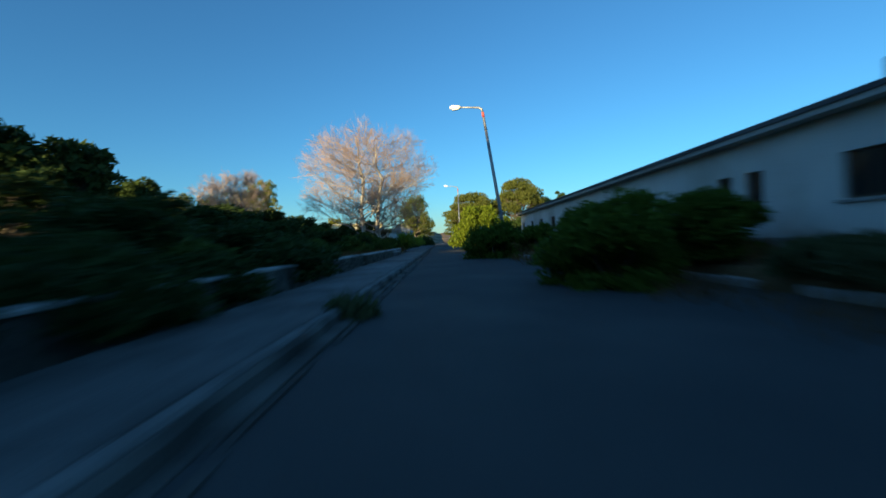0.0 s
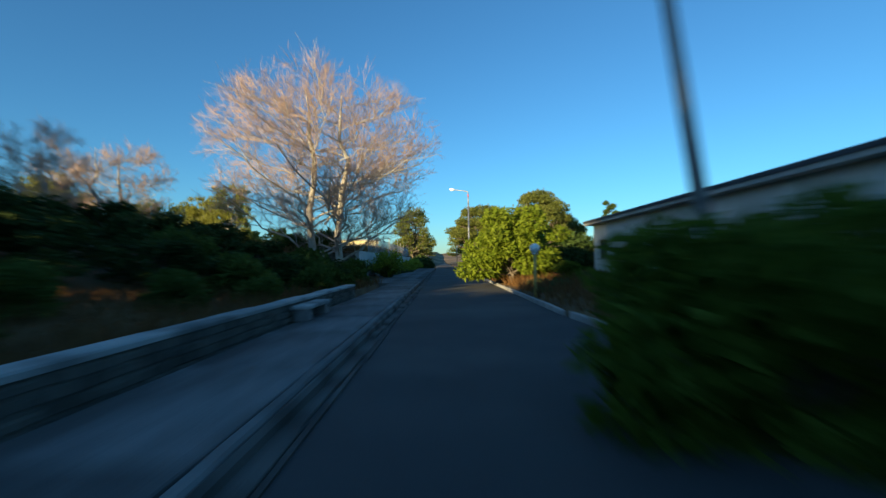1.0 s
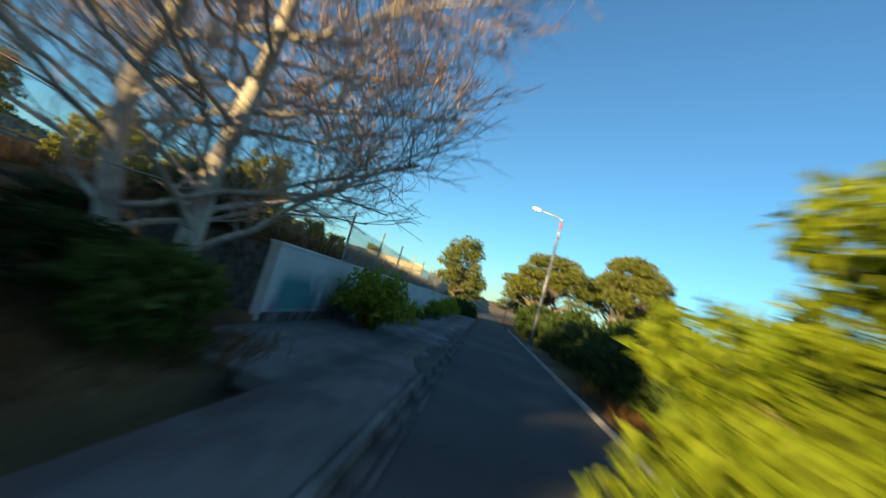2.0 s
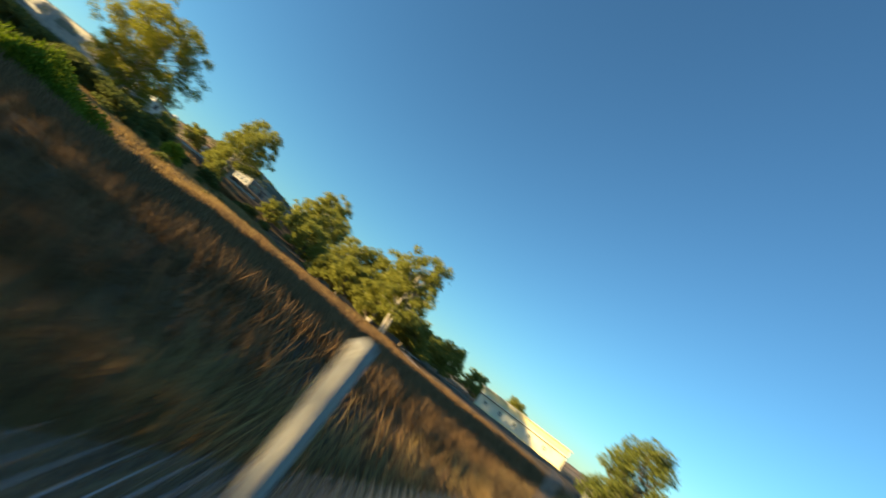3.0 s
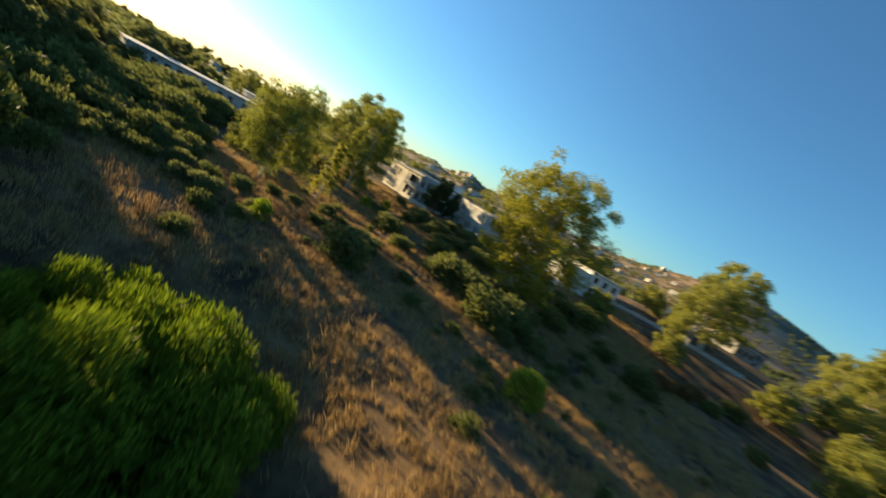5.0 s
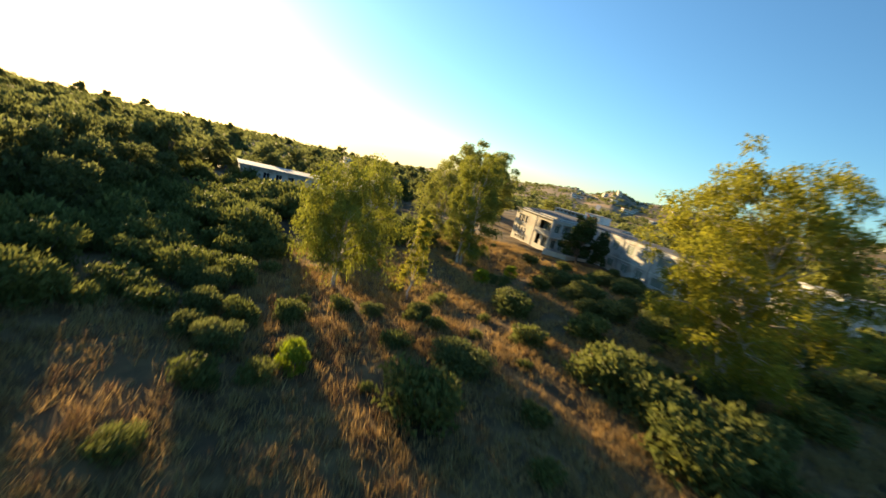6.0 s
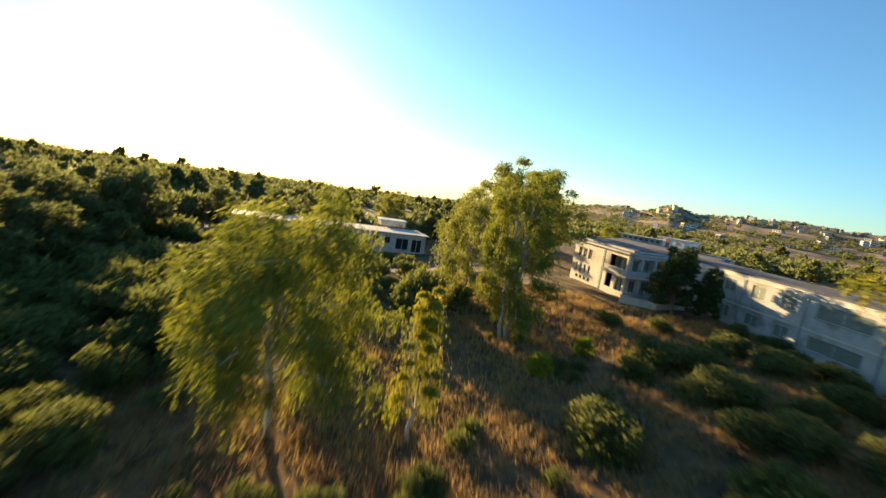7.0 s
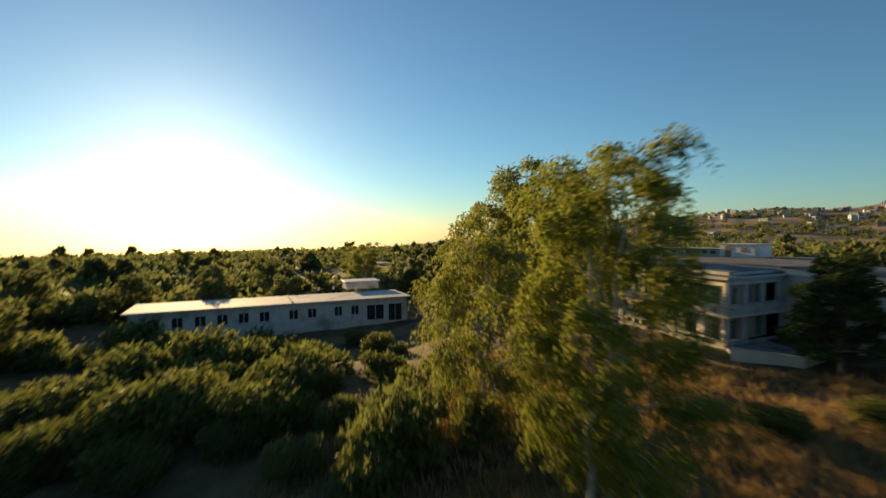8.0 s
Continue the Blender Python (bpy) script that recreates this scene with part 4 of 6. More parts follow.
def yellow_house():
    h = thing("yellow_house", "long sunlit pale yellow house at the field's edge", "house", group="houses")
    a, b = (-53.5, 197.5), (-26.0, 206.5)
    length = math.dist(a, b)
    u = ((b[0] - a[0]) / length, (b[1] - a[1]) / length)
    turn = math.degrees(math.atan2(u[1], u[0]))
    holes = [(2.2 + 5.0 * k, 3.3 + 5.0 * k, 6.2, 7.3, "shutter") for k in range(5)]
    run(h, a, b, 2.0, 10.4, holes, SUNLIT_YELLOW)
    n = (-u[1] * 8, u[0] * 8)
    a2, b2 = (a[0] + n[0], a[1] + n[1]), (b[0] + n[0], b[1] + n[1])
    for p, q in ((b, b2), (b2, a2), (a2, a)):
        run(h, p, q, 2.0, 10.4, [], SUNLIT_YELLOW)
    m = pose(a[0], a[1], 0, 0, 0, turn)
    part("plinth", Shape().box(-0.04, -0.08, 2.0, length + 0.04, -0.003, 5.0, 0.02), YELLOW, h, "deeper yellow base", m=m)
    part("string_course", Shape().box(-0.1, -0.35, 8.2, length + 0.1, -0.003, 8.4, 0.02), DARK_WOOD, h, "dark ledge over the windows", m=m)
    part("fascia", Shape().box(-0.04, -0.1, 9.0, length + 0.04, -0.003, 10.3, 0.02), YELLOW, h, "yellow band under the roof", m=m)
    slab(h, "roof", [(a[0] - 0.6, a[1] - 0.8), (b[0] + 0.8, b[1] - 0.5), (b2[0] + 0.6, b2[1] + 0.6), (a2[0] - 0.7, a2[1] + 0.5)], 10.4, 10.7, CREAM)


yellow_house()


def small_house(x, y, z, turn, w, d, hgt, roof, wall_mat):
    h = thing("village_house", "small white village house on the far slope", "house", pose(x, y, z, 0, 0, turn), "far village houses")
    s = Shape()
    s.box(-w / 2, -d / 2, -3, w / 2, d / 2, hgt)
    part("wall", s, wall_mat, h)
    part("roof", Shape().box(-w / 2 - 0.4, -d / 2 - 0.4, hgt, w / 2 + 0.4, d / 2 + 0.4, hgt + 0.4, 0.05), roof, h)
    pane = Shape().box(-0.7, -0.06, 0, 0.7, 0.05, 1.5).mesh("window", GLASS)
    for k in range(3):
        for zz in ([1.0] if hgt < 5 else [1.0, 4.0]):
            part("window", pane, None, h, m=pose((k - 1) * w * 0.3, -d / 2, zz))
            part("window", pane, None, h, m=pose(w / 2, (k - 1) * d * 0.3, zz, 0, 0, 90))


def annex():
    h = thing("white_house", "two-storey white house with a flat roof behind the yellow tree", "house", pose(-166.3, 127.3, ground_z(-166.3, 127.3), 0, 0, 23.6), "houses")
    part("wall", Shape().box(-4.5, -5.5, -2, 4.5, 5.5, 6.2), PLASTER, h)
    part("side_wing", Shape().box(-4.0, -13.0, -2, 4.2, -5.503, 5.2), PLASTER, h, "plain white lower wing")
    part("side_wing_roof", Shape().box(-4.3, -13.3, 5.2, 4.5, -5.51, 5.45, 0.04), PALE_ROOF, h)
    part("roof", Shape().box(-4.9, -5.9, 6.2, 4.9, 5.9, 6.55, 0.05), PALE_ROOF, h)
    pane = Shape().box(-0.6, -0.06, 0, 0.6, 0.05, 1.4).mesh("window", GLASS)
    sill = Shape().box(-0.75, -0.16, -0.1, 0.75, 0.05, 0, 0.02).mesh("window_sill", CONCRETE)
    for k in range(3):
        for z in (0.9, 4.0):
            w = part("window", pane, None, h, m=pose((k - 1) * 2.8, 5.5, z, 0, 0, 180))
            part("window_sill", sill, None, w)
            w = part("window", pane, None, h, m=pose(4.5, (k - 1) * 3.4, z, 0, 0, 90))
            part("window_sill", sill, None, w)


annex()


def village():
    rng = random.Random(11)
    spots = []
    for k in range(70):
        az = radians(rng.uniform(62, 97)) if k < 60 else radians(rng.uniform(110, 135))
        r = rng.uniform(560, 1120) if k < 60 else rng.uniform(260, 420)
        spots.append((-90 - math.sin(az) * r, 75 + math.cos(az) * r))
    for k in range(64):
        az, r = radians(72 + 17 * rng.random() ** 1.4), rng.uniform(820, 1130)
        spots.append((-90 - math.sin(az) * r, 75 + math.cos(az) * r))
    spots += [(-181, 178), (-196, 168), (-205, 196), (-218, 204)]
    small_house(-1140.0, 47.0, ground_z(-1140.0, 47.0) + 0.5, 20, 8, 7, 4.6, PALE_ROOF, CREAM)
    for k, (x, y) in enumerate(spots):
        size = 0.75 if 70 <= k < 134 else 1.0
        small_house(x, y, ground_z(x, y), rng.uniform(0, 90), size * rng.uniform(7, 13), size * rng.uniform(6, 9), rng.choice((3.4, 3.6, 6.4)), rng.choice((PALE_ROOF, PALE_ROOF, ROOFING, TILES)), rng.choice((PLASTER, CREAM, CREAM, CONCRETE)))


village()


# ---------------------------------------------------------------- plants
def leaf_array(centres, axis, side, plain=False):
    """Diamond leaves from their feet, their long axes and half widths; plain ones are slim triangles."""
    if plain:
        v = np.stack([centres - side, centres + side, centres + axis], 1).reshape(-1, 3)
        return v, np.arange(len(v)).reshape(-1, 3)
    v = np.stack([centres, centres + axis * 0.5 + side, centres + axis, centres + axis * 0.5 - side], 1).reshape(-1, 3)
    q = np.arange(len(v)).reshape(-1, 4)
    return v, q


def unit(rng, n):
    d = rng.normal(size=(n, 3))
    return d / np.linalg.norm(d, axis=1, keepdims=True)


def crown(rng, lobes, count, size, droop=0.3, squash=0.8, width=0.32, fill=0.55, plain=False):
    lobes = np.array(lobes)
    w = lobes[:, 3] ** 2
    k = rng.choice(len(lobes), count, p=w / w.sum())
    d = unit(rng, count)
    d[:, 2] = np.where(d[:, 2] < -0.3, d[:, 2] * 0.5, d[:, 2])
    rad = lobes[k, 3] * (fill + (1 - fill) * rng.random(count) ** 0.6) * (0.85 + 0.3 * rng.random(count))
    p = lobes[k, :3] + d * rad[:, None] * [1, 1, squash]
    a = unit(rng, count) + d * 0.6 + [0, 0, -droop]
    a /= np.linalg.norm(a, axis=1, keepdims=True)
    ln = size * (0.6 + 0.8 * rng.random(count))
    s = np.cross(a, unit(rng, count))
    s /= np.linalg.norm(s, axis=1, keepdims=True) + 1e-6
    return leaf_array(p, a * ln[:, None], s * (ln * width)[:, None], plain)


def strands(rng, lobes, count, per, drop, size, plain=False):
    """Hanging shoots set with leaves, from the lobes' undersides."""
    lobes = np.array(lobes)
    k = rng.choice(len(lobes), count)
    d = unit(rng, count)
    d[:, 2] = np.abs(d[:, 2]) * 0.6 - 0.3
    top = lobes[k, :3] + d * lobes[k, 3:4]
    lens = drop * (0.4 + 0.8 * rng.random(count))
    t = (np.arange(per) + 0.5) / per
    sway = rng.normal(size=(count, 1, 3)) * [0.3, 0.3, 0]
    p = top[:, None] + np.stack([0 * t, 0 * t, -t], -1)[None] * lens[:, None, None] + sway * (t ** 2)[None, :, None]
    p = p.reshape(-1, 3) + rng.normal(size=(count * per, 3)) * 0.09
    a = unit(rng, len(p)) * 0.6 + [0, 0, -1]
    a /= np.linalg.norm(a, axis=1, keepdims=True)
    ln = size * (0.7 + 0.6 * rng.random(len(p)))
    s = np.cross(a, unit(rng, len(p)))
    s /= np.linalg.norm(s, axis=1, keepdims=True) + 1e-6
    return leaf_array(p, a * ln[:, None], s * (ln * 0.2)[:, None], plain)


def join(*arrays):
    vs, qs, k = [], [], 0
    for v, q in arrays:
        vs.append(v)
        qs.append(q + k)
        k += len(v)
    return np.concatenate(vs), np.concatenate(qs)


def bent(rng, a, b, n=4, wob=0.06):
    a, b = Vector(a), Vector(b)
    d = (b - a).length
    out = []
    for i in range(n + 1):
        t = i / n
        off = Vector((rng.normal(), rng.normal(), rng.normal() * 0.4)) * d * wob * math.sin(math.pi * t)
        out.append(a.lerp(b, t) + off)
    return out


def make_tree(name, label, seed, height, radius, lobes, leaf_mat, bark, count, size, droop=0.4, weep=0, weep_len=2.0, clear=0.3, trunk=0.2, stems=1, squash=0.8,
              group="", tall=0.62, plain=True, umbrella=False):
    """A tree: tapered trunk with limbs to each lobe of an uneven crown."""
    rng = np.random.default_rng(seed)
    t = thing(name, label, "tree", group=group)
    pts = []
    lobes = int(lobes * 1.7)
    for k in range(lobes):
        ang = k * 2.399 + rng.uniform(-0.5, 0.5)
        f = (k + 0.5) / lobes
        rr = radius * (0.2 + 0.62 * math.sqrt(rng.random())) * (1.0 if f < 0.62 else 0.6)
        z = height * (clear + (1 - clear) * (0.12 + 0.76 * f))
        r = radius * rng.uniform(0.18, 0.36) * (1.0 - 0.2 * f)
        if umbrella:
            rr = radius * 0.86 * math.sqrt((k + 0.5) / lobes)
            z = height * (0.87 - 0.42 * (rr / radius) ** 2.2 - 0.3 * rng.random() ** 2)
            r = radius * rng.uniform(0.15, 0.26)
        pts.append((rr * math.cos(ang), rr * math.sin(ang), z, r))
    wood = Shape()
    limbs = Shape()
    for s in range(stems):
        foot = Vector((rng.uniform(-0.3, 0.3), rng.uniform(-0.3, 0.3), -0.4)) * (0 if stems == 1 else 1) + Vector((0, 0, -0.3))
        top = Vector((rng.uniform(-0.12, 0.12) * height * 0.5, rng.uniform(-0.12, 0.12) * height * 0.5, height * tall))
        spine = bent(rng, foot, top, 6, 0.03)
        wood.tube(spine, [trunk * (1.25 if i == 0 else 1 - 0.12 * i) for i in range(7)], 9)
        for k, (x, y, z, r) in enumerate(pts):
            if k % stems != s:
                continue
            start = spine[min(6, max(2, int(6 * min(0.95, z / height * 0.8))))]
            fine = count > 6600
            way = bent(rng, start, (x, y, z), 4 if fine else 2, 0.07)
            limbs.tube(way, np.linspace(trunk * 0.42, trunk * 0.08, len(way)), 5 if fine else 3, False)
            for j in range(3 if fine else 0):
                d = unit(rng, 1)[0]
                limbs.tube([way[-2], Vector((x, y, z)) + Vector(d) * r * 0.85], (trunk * 0.12, trunk * 0.03), 4, False)
    part("trunk", wood, bark, t, smooth=True)
    tagged(part("branchwork", limbs, bark, t, smooth=True), kind="stuff")
    arrays = [crown(rng, pts, count, size, droop, squash, plain=plain)]
    if weep:
        arrays.append(strands(rng, pts, weep, 14, weep_len, size * 0.8, plain))
    v, q = join(*arrays)
    part("crown", array_mesh("crown", v, q, leaf_mat), None, t)
    return t


def feathery_tree(name, label, seed, height, radius, leaf_mat, limbs, clumps, shoots, per, drop, size, clear=0.25, trunk=0.2, stems=2, droop=0.8, group="", body=2):
    """An airy tree: limbs rise and arch outward, and each carries clumps of leafy shoots that hang from its end, with gaps between."""
    rng = np.random.default_rng(seed)
    t = thing(name, label, "tree", group=group)
    wood, arms = Shape(), Shape()
    spines = []
    for s in range(stems):
        a = s * 6.283 / stems + 0.7
        foot = Vector((math.cos(a), math.sin(a), 0)) * (0.25 if stems > 1 else 0) + Vector((0, 0, -0.4))
        top = Vector((math.cos(a) * radius * 0.16 * (stems > 1), math.sin(a) * radius * 0.16 * (stems > 1), height * (0.86 - 0.08 * s)))
        spine = bent(rng, foot, top, 8, 0.025)
        wood.tube(spine, [trunk * q for q in (1.3, 1.0, 0.9, 0.8, 0.68, 0.55, 0.42, 0.28, 0.12)], 9)
        spines.append(spine)
    heads = []
    for k in range(limbs):
        h = (k + 0.5) / limbs
        ang = k * 2.399 + rng.normal() * 0.25
        wide = radius * math.sin(math.pi * (0.16 + 0.74 * h)) ** 0.7 * rng.uniform(0.72, 1.08)
        spine = spines[k % stems]
        low = max(0.3, clear) * 0.75 + 0.5 * h
        base = spine[min(7, int(low * 8))].lerp(spine[min(8, int(low * 8) + 1)], low * 8 % 1)
        end = Vector((math.cos(ang) * wide, math.sin(ang) * wide, height * (clear + (0.98 - clear) * h)))
        mid = base.lerp(end, 0.55) + Vector((0, 0, (end - base).length * 0.14))
        way = [base, base.lerp(mid, 0.5) + Vector(unit(rng, 1)[0]) * 0.15, mid, mid.lerp(end, 0.55) + Vector((0, 0, 0.2)), end]
        r0 = trunk * (0.5 - 0.3 * h)
        arms.tube(way, (r0, r0 * 0.8, r0 * 0.55, r0 * 0.32, r0 * 0.12), 6, False)
        for j in range(clumps):
            g = 0.4 + 0.65 * (j + rng.random()) / clumps
            i = min(3, int(g * 4))
            on = way[i].lerp(way[i + 1], min(g * 4 - i, 1.1))
            rc = radius * rng.uniform(0.1, 0.19)
            at_ = on + Vector(rng.normal(size=3) * [1, 1, 0.7]) * radius * 0.13
            arms.tube([on, on.lerp(at_, 0.5) + Vector((0, 0, 0.15)), at_], (r0 * 0.22, r0 * 0.15, r0 * 0.06), 4, False)
            heads.append((*at_, rc))
    heads = np.array(heads)
    n = len(heads) * shoots
    k = np.repeat(np.arange(len(heads)), shoots)
    out = unit(rng, n) * [1, 1, 0.75] + [0, 0, 0.15]
    start = heads[k, :3] + out * heads[k, 3:4] * rng.uniform(0.3, 1.0, (n, 1))
    long = drop * rng.uniform(0.35, 1.15, n)
    u = (np.arange(per) + 0.6) / per
    p = start[:, None] + (out * [0.7, 0.7, 0.3])[:, None] * (u[None, :, None] * long[:, None, None]) * (1 - 0.5 * droop)
    p = p + np.array([0, 0, -1.0]) * (u[None, :, None] ** 1.6 * long[:, None, None]) * droop
    p = p.reshape(-1, 3) + rng.normal(size=(n * per, 3)) * size * 0.35
    a = unit(rng, len(p)) * 0.75 + np.repeat(out * 0.35, per, 0) + [0, 0, -droop]
    a /= np.linalg.norm(a, axis=1, keepdims=True)
    ln = size * (0.6 + 0.7 * rng.random(len(p)))
    w = np.cross(a, unit(rng, len(p)))
    w /= np.linalg.norm(w, axis=1, keepdims=True) + 1e-6
    v, q = join(leaf_array(p, a * ln[:, None], w * (ln * 0.2)[:, None], True), crown(rng, heads, n * body, size, droop, 0.8, 0.22, 0.25, True))
    part("trunk", wood, PALE_BARK, t, smooth=True)
    tagged(part("branchwork", arms, PALE_BARK, t, smooth=True), kind="stuff")
    part("crown", array_mesh("crown", v, q, leaf_mat), None, t)
    return t


def make_shrub(name, label, seed, radius, height, leaf_mat, count, size, group="", spiky=0.0, lobes=9, plain=True):
    rng = np.random.default_rng(seed)
    t = thing(name, label, "shrub", group=group)
    n = lobes
    pts = []
    for k in range(n):
        ang = k * 2.399
        rr = radius * 0.62 * math.sqrt((k + 0.3) / n)
        r = radius * rng.uniform(0.34, 0.5) * (9 / n) ** 0.4
        top = height * (1 - 0.45 * (rr / radius) ** 2) * rng.uniform(0.62, 1.1)
        pts.append((rr * math.cos(ang), rr * math.sin(ang), max(top - r * 0.8, r * 0.35), r))
    wood = Shape()
    for x, y, z, r in pts:
        way = bent(rng, (x * 0.1, y * 0.1, -0.2), (x, y, z), 3, 0.08)
        wood.tube(way, (0.05 * radius, 0.035 * radius, 0.022 * radius, 0.01 * radius), 5 if count > 1500 else 3, False)
    tagged(part("stemwork", wood, BARK, t, smooth=True), kind="stuff")
    arrays = [crown(rng, pts, count, size, -spiky, 0.8, 0.3, 0.4, plain)]
    low = [(x * 1.15, y * 1.15, r * 0.45, r * 0.8) for x, y, z, r in pts]
    arrays.append(crown(rng, low, count // 3, size, -spiky, 0.6, 0.3, 0.3, plain))
    v, q = join(*arrays)
    v[:, 2] = np.maximum(v[:, 2], -0.05)
    part("foliage", array_mesh("foliage", v, q, leaf_mat), None, t)
    return t


def at(x, y, turn=0, s=1.0, sz=None, z=None):
    return Matrix.LocRotScale((x, y, ground_z(x, y) - 0.05 if z is None else z), Euler((0, 0, radians(turn))), (s, s, sz or s))


def plant(proto, spots, seed=0):
    """The prototype at the first spot, copies at the rest: x, y, scale, and a stretch upward."""
    rng = random.Random(seed)
    for k, spot in enumerate(spots):
        x, y, s = spot[:3]
        sz = spot[3] if len(spot) > 3 else s * rng.uniform(0.9, 1.1)
        m = at(x, y, rng.uniform(0, 360), s, sz)
        if k == 0:
            home = m
        else:
            copy_thing(proto, m)
    proto.matrix_basis = home


def bare_tree(name, label, seed, height, reach, limbs_each, stems=2, group="", trunk=0.26, boughs=0):
    """A leafless tree: upright stems, limbs that rise from low down to a wide dome, and fine twigs towards its edge."""
    rng = np.random.default_rng(seed)
    t = thing(name, label, "tree", group=group)
    wood, limbs, twigs = Shape(), Shape(), Shape()
    mid, up = Vector((0, 0, height * 0.54)), height * 0.46

    def room(p):
        d = p - mid
        return math.hypot(math.hypot(d.x, d.y) / reach, d.z / up)

    def grow(p, d, length, r, sides, target, steps=3, wob=0.07):
        end = p + d * length
        way = bent(rng, p, end, steps, wob)
        target.tube(way, np.linspace(r, r * 0.5, len(way)), sides, False)
        return way

    for s in range(stems):
        ang = s * 6.283 / stems + 0.5
        foot = Vector((math.cos(ang) * 0.9, math.sin(ang) * 0.9, -0.3))
        top = Vector((math.cos(ang) * reach * 0.16, math.sin(ang) * reach * 0.16, height * 0.88))
        spine = bent(rng, foot, top, 8, 0.025)
        wood.tube(spine, [trunk * q for q in (1.25, 1, 0.92, 0.85, 0.74, 0.6, 0.45, 0.3, 0.15)], 9)
        for k in range(limbs_each):
            f = 0.07 + 0.8 * (k + rng.random()) / limbs_each
            base = spine[int(f * 8)].lerp(spine[min(8, int(f * 8) + 1)], f * 8 % 1)
            a2 = k * 2.4 + s * 1.2 + rng.uniform(-0.4, 0.4)
            lift = min(0.93, -0.72 + 1.62 * f + rng.uniform(-0.1, 0.14))
            wide = reach * 0.84 * math.sqrt(1 - lift * lift)
            goal = mid + Vector((math.cos(a2) * wide, math.sin(a2) * wide, up * lift))
            d = goal - base
            r0 = trunk * (0.36 - 0.24 * f)
            limb = bent(rng, base, goal, 6, 0.05)
            limbs.tube(limb, np.linspace(r0, r0 * 0.35, 7), 6, False)
            for j in range(12):
                g = 0.2 + 0.8 * (j + rng.random()) / 12
                b0 = limb[int(min(g, 0.99) * 6)].lerp(limb[int(min(g, 0.99) * 6) + 1], g * 6 % 1)
                e = (d.normalized() * 0.7 + Vector(unit(rng, 1)[0]) * 0.75 + Vector((0, 0, 0.3))).normalized()
                branch = grow(b0, e, height * rng.uniform(0.1, 0.17), max(r0 * 0.3, 0.012), 4, limbs, 3)
                for i in range(9):
                    h = 0.2 + 0.8 * (i + rng.random()) / 9
                    q = branch[int(min(h, 0.99) * 3)].lerp(branch[int(min(h, 0.99) * 3) + 1], h * 3 % 1)
                    e2 = (e * 0.8 + Vector(unit(rng, 1)[0]) * 0.8 + Vector((0, 0, 0.25))).normalized()
                    if room(q + e2 * height * 0.06) > 1.06:
                        continue
                    twig = grow(q, e2, height * rng.uniform(0.045, 0.085), 0.011, 3, twigs, 2)
                    for n in range(4):
                        e3 = (e2 + Vector(unit(rng, 1)[0]) * 0.7).normalized()
                        q3 = twig[0].lerp(twig[2], 0.3 + 0.7 * rng.random())
                        twigs.tube([q3, q3 + e3 * height * rng.uniform(0.025, 0.05)], (0.008, 0.004), 3, False)
    # low boughs towards the lane and the wall, their twigs hanging
    for k in range(boughs):
        a2 = radians(25 + 80 * (k + rng.random()) / boughs)
        base = Vector((0, 0, height * rng.uniform(0.2, 0.42)))
        goal = Vector((math.cos(a2), math.sin(a2), 0)) * reach * rng.uniform(0.85, 1.12) + Vector((0, 0, height * rng.uniform(0.42, 0.68)))
        bough = bent(rng, base, goal, 6, 0.06)
        limbs.tube(bough, np.linspace(trunk * 0.3, trunk * 0.08, 7), 6, False)
        for j in range(15):
            g = 0.3 + 0.69 * (j + rng.random()) / 15
            b0 = bough[int(g * 6)].lerp(bough[int(g * 6) + 1], g * 6 % 1)
            e = ((goal - base).normalized() * 0.6 + Vector(unit(rng, 1)[0]) * 0.8 + Vector((0, 0, -0.1))).normalized()
            branch = grow(b0, e, height * rng.uniform(0.07, 0.13), 0.02, 4, limbs, 3)
            for i in range(12):
                h = 0.15 + 0.84 * (i + rng.random()) / 12
                q = branch[int(h * 3)].lerp(branch[int(h * 3) + 1], h * 3 % 1)
                e2 = (e * 0.7 + Vector(unit(rng, 1)[0]) * 0.7 + Vector((0, 0, -0.45))).normalized()
                grow(q, e2, height * rng.uniform(0.04, 0.08), 0.012, 3, twigs, 2)
    part("trunk", wood, PALE_BARK, t, smooth=True)
    tagged(part("branchwork", limbs, PALE_BARK, t, smooth=True), kind="stuff")
    tagged(part("twigwork", twigs, PINK_TWIG, t, "fine leafless reddish twigs"), kind="stuff")
    return t


bare = bare_tree("bare_tree", "large leafless tree with pale limbs and pinkish twigs", 4, 14.7, 7.9, 24, 2, "bare trees", boughs=2)
bare.matrix_basis = at(-8.0, 53.0)
bare_small = bare_tree("bare_tree", "smaller leafless tree with grey limbs and reddish twigs", 9, 9.0, 4.4, 9, 2, "bare trees", 0.16)
plant(bare_small, [(-18.5, 42.0, 0.6), (-26.0, 57.0, 1.1)], 2)

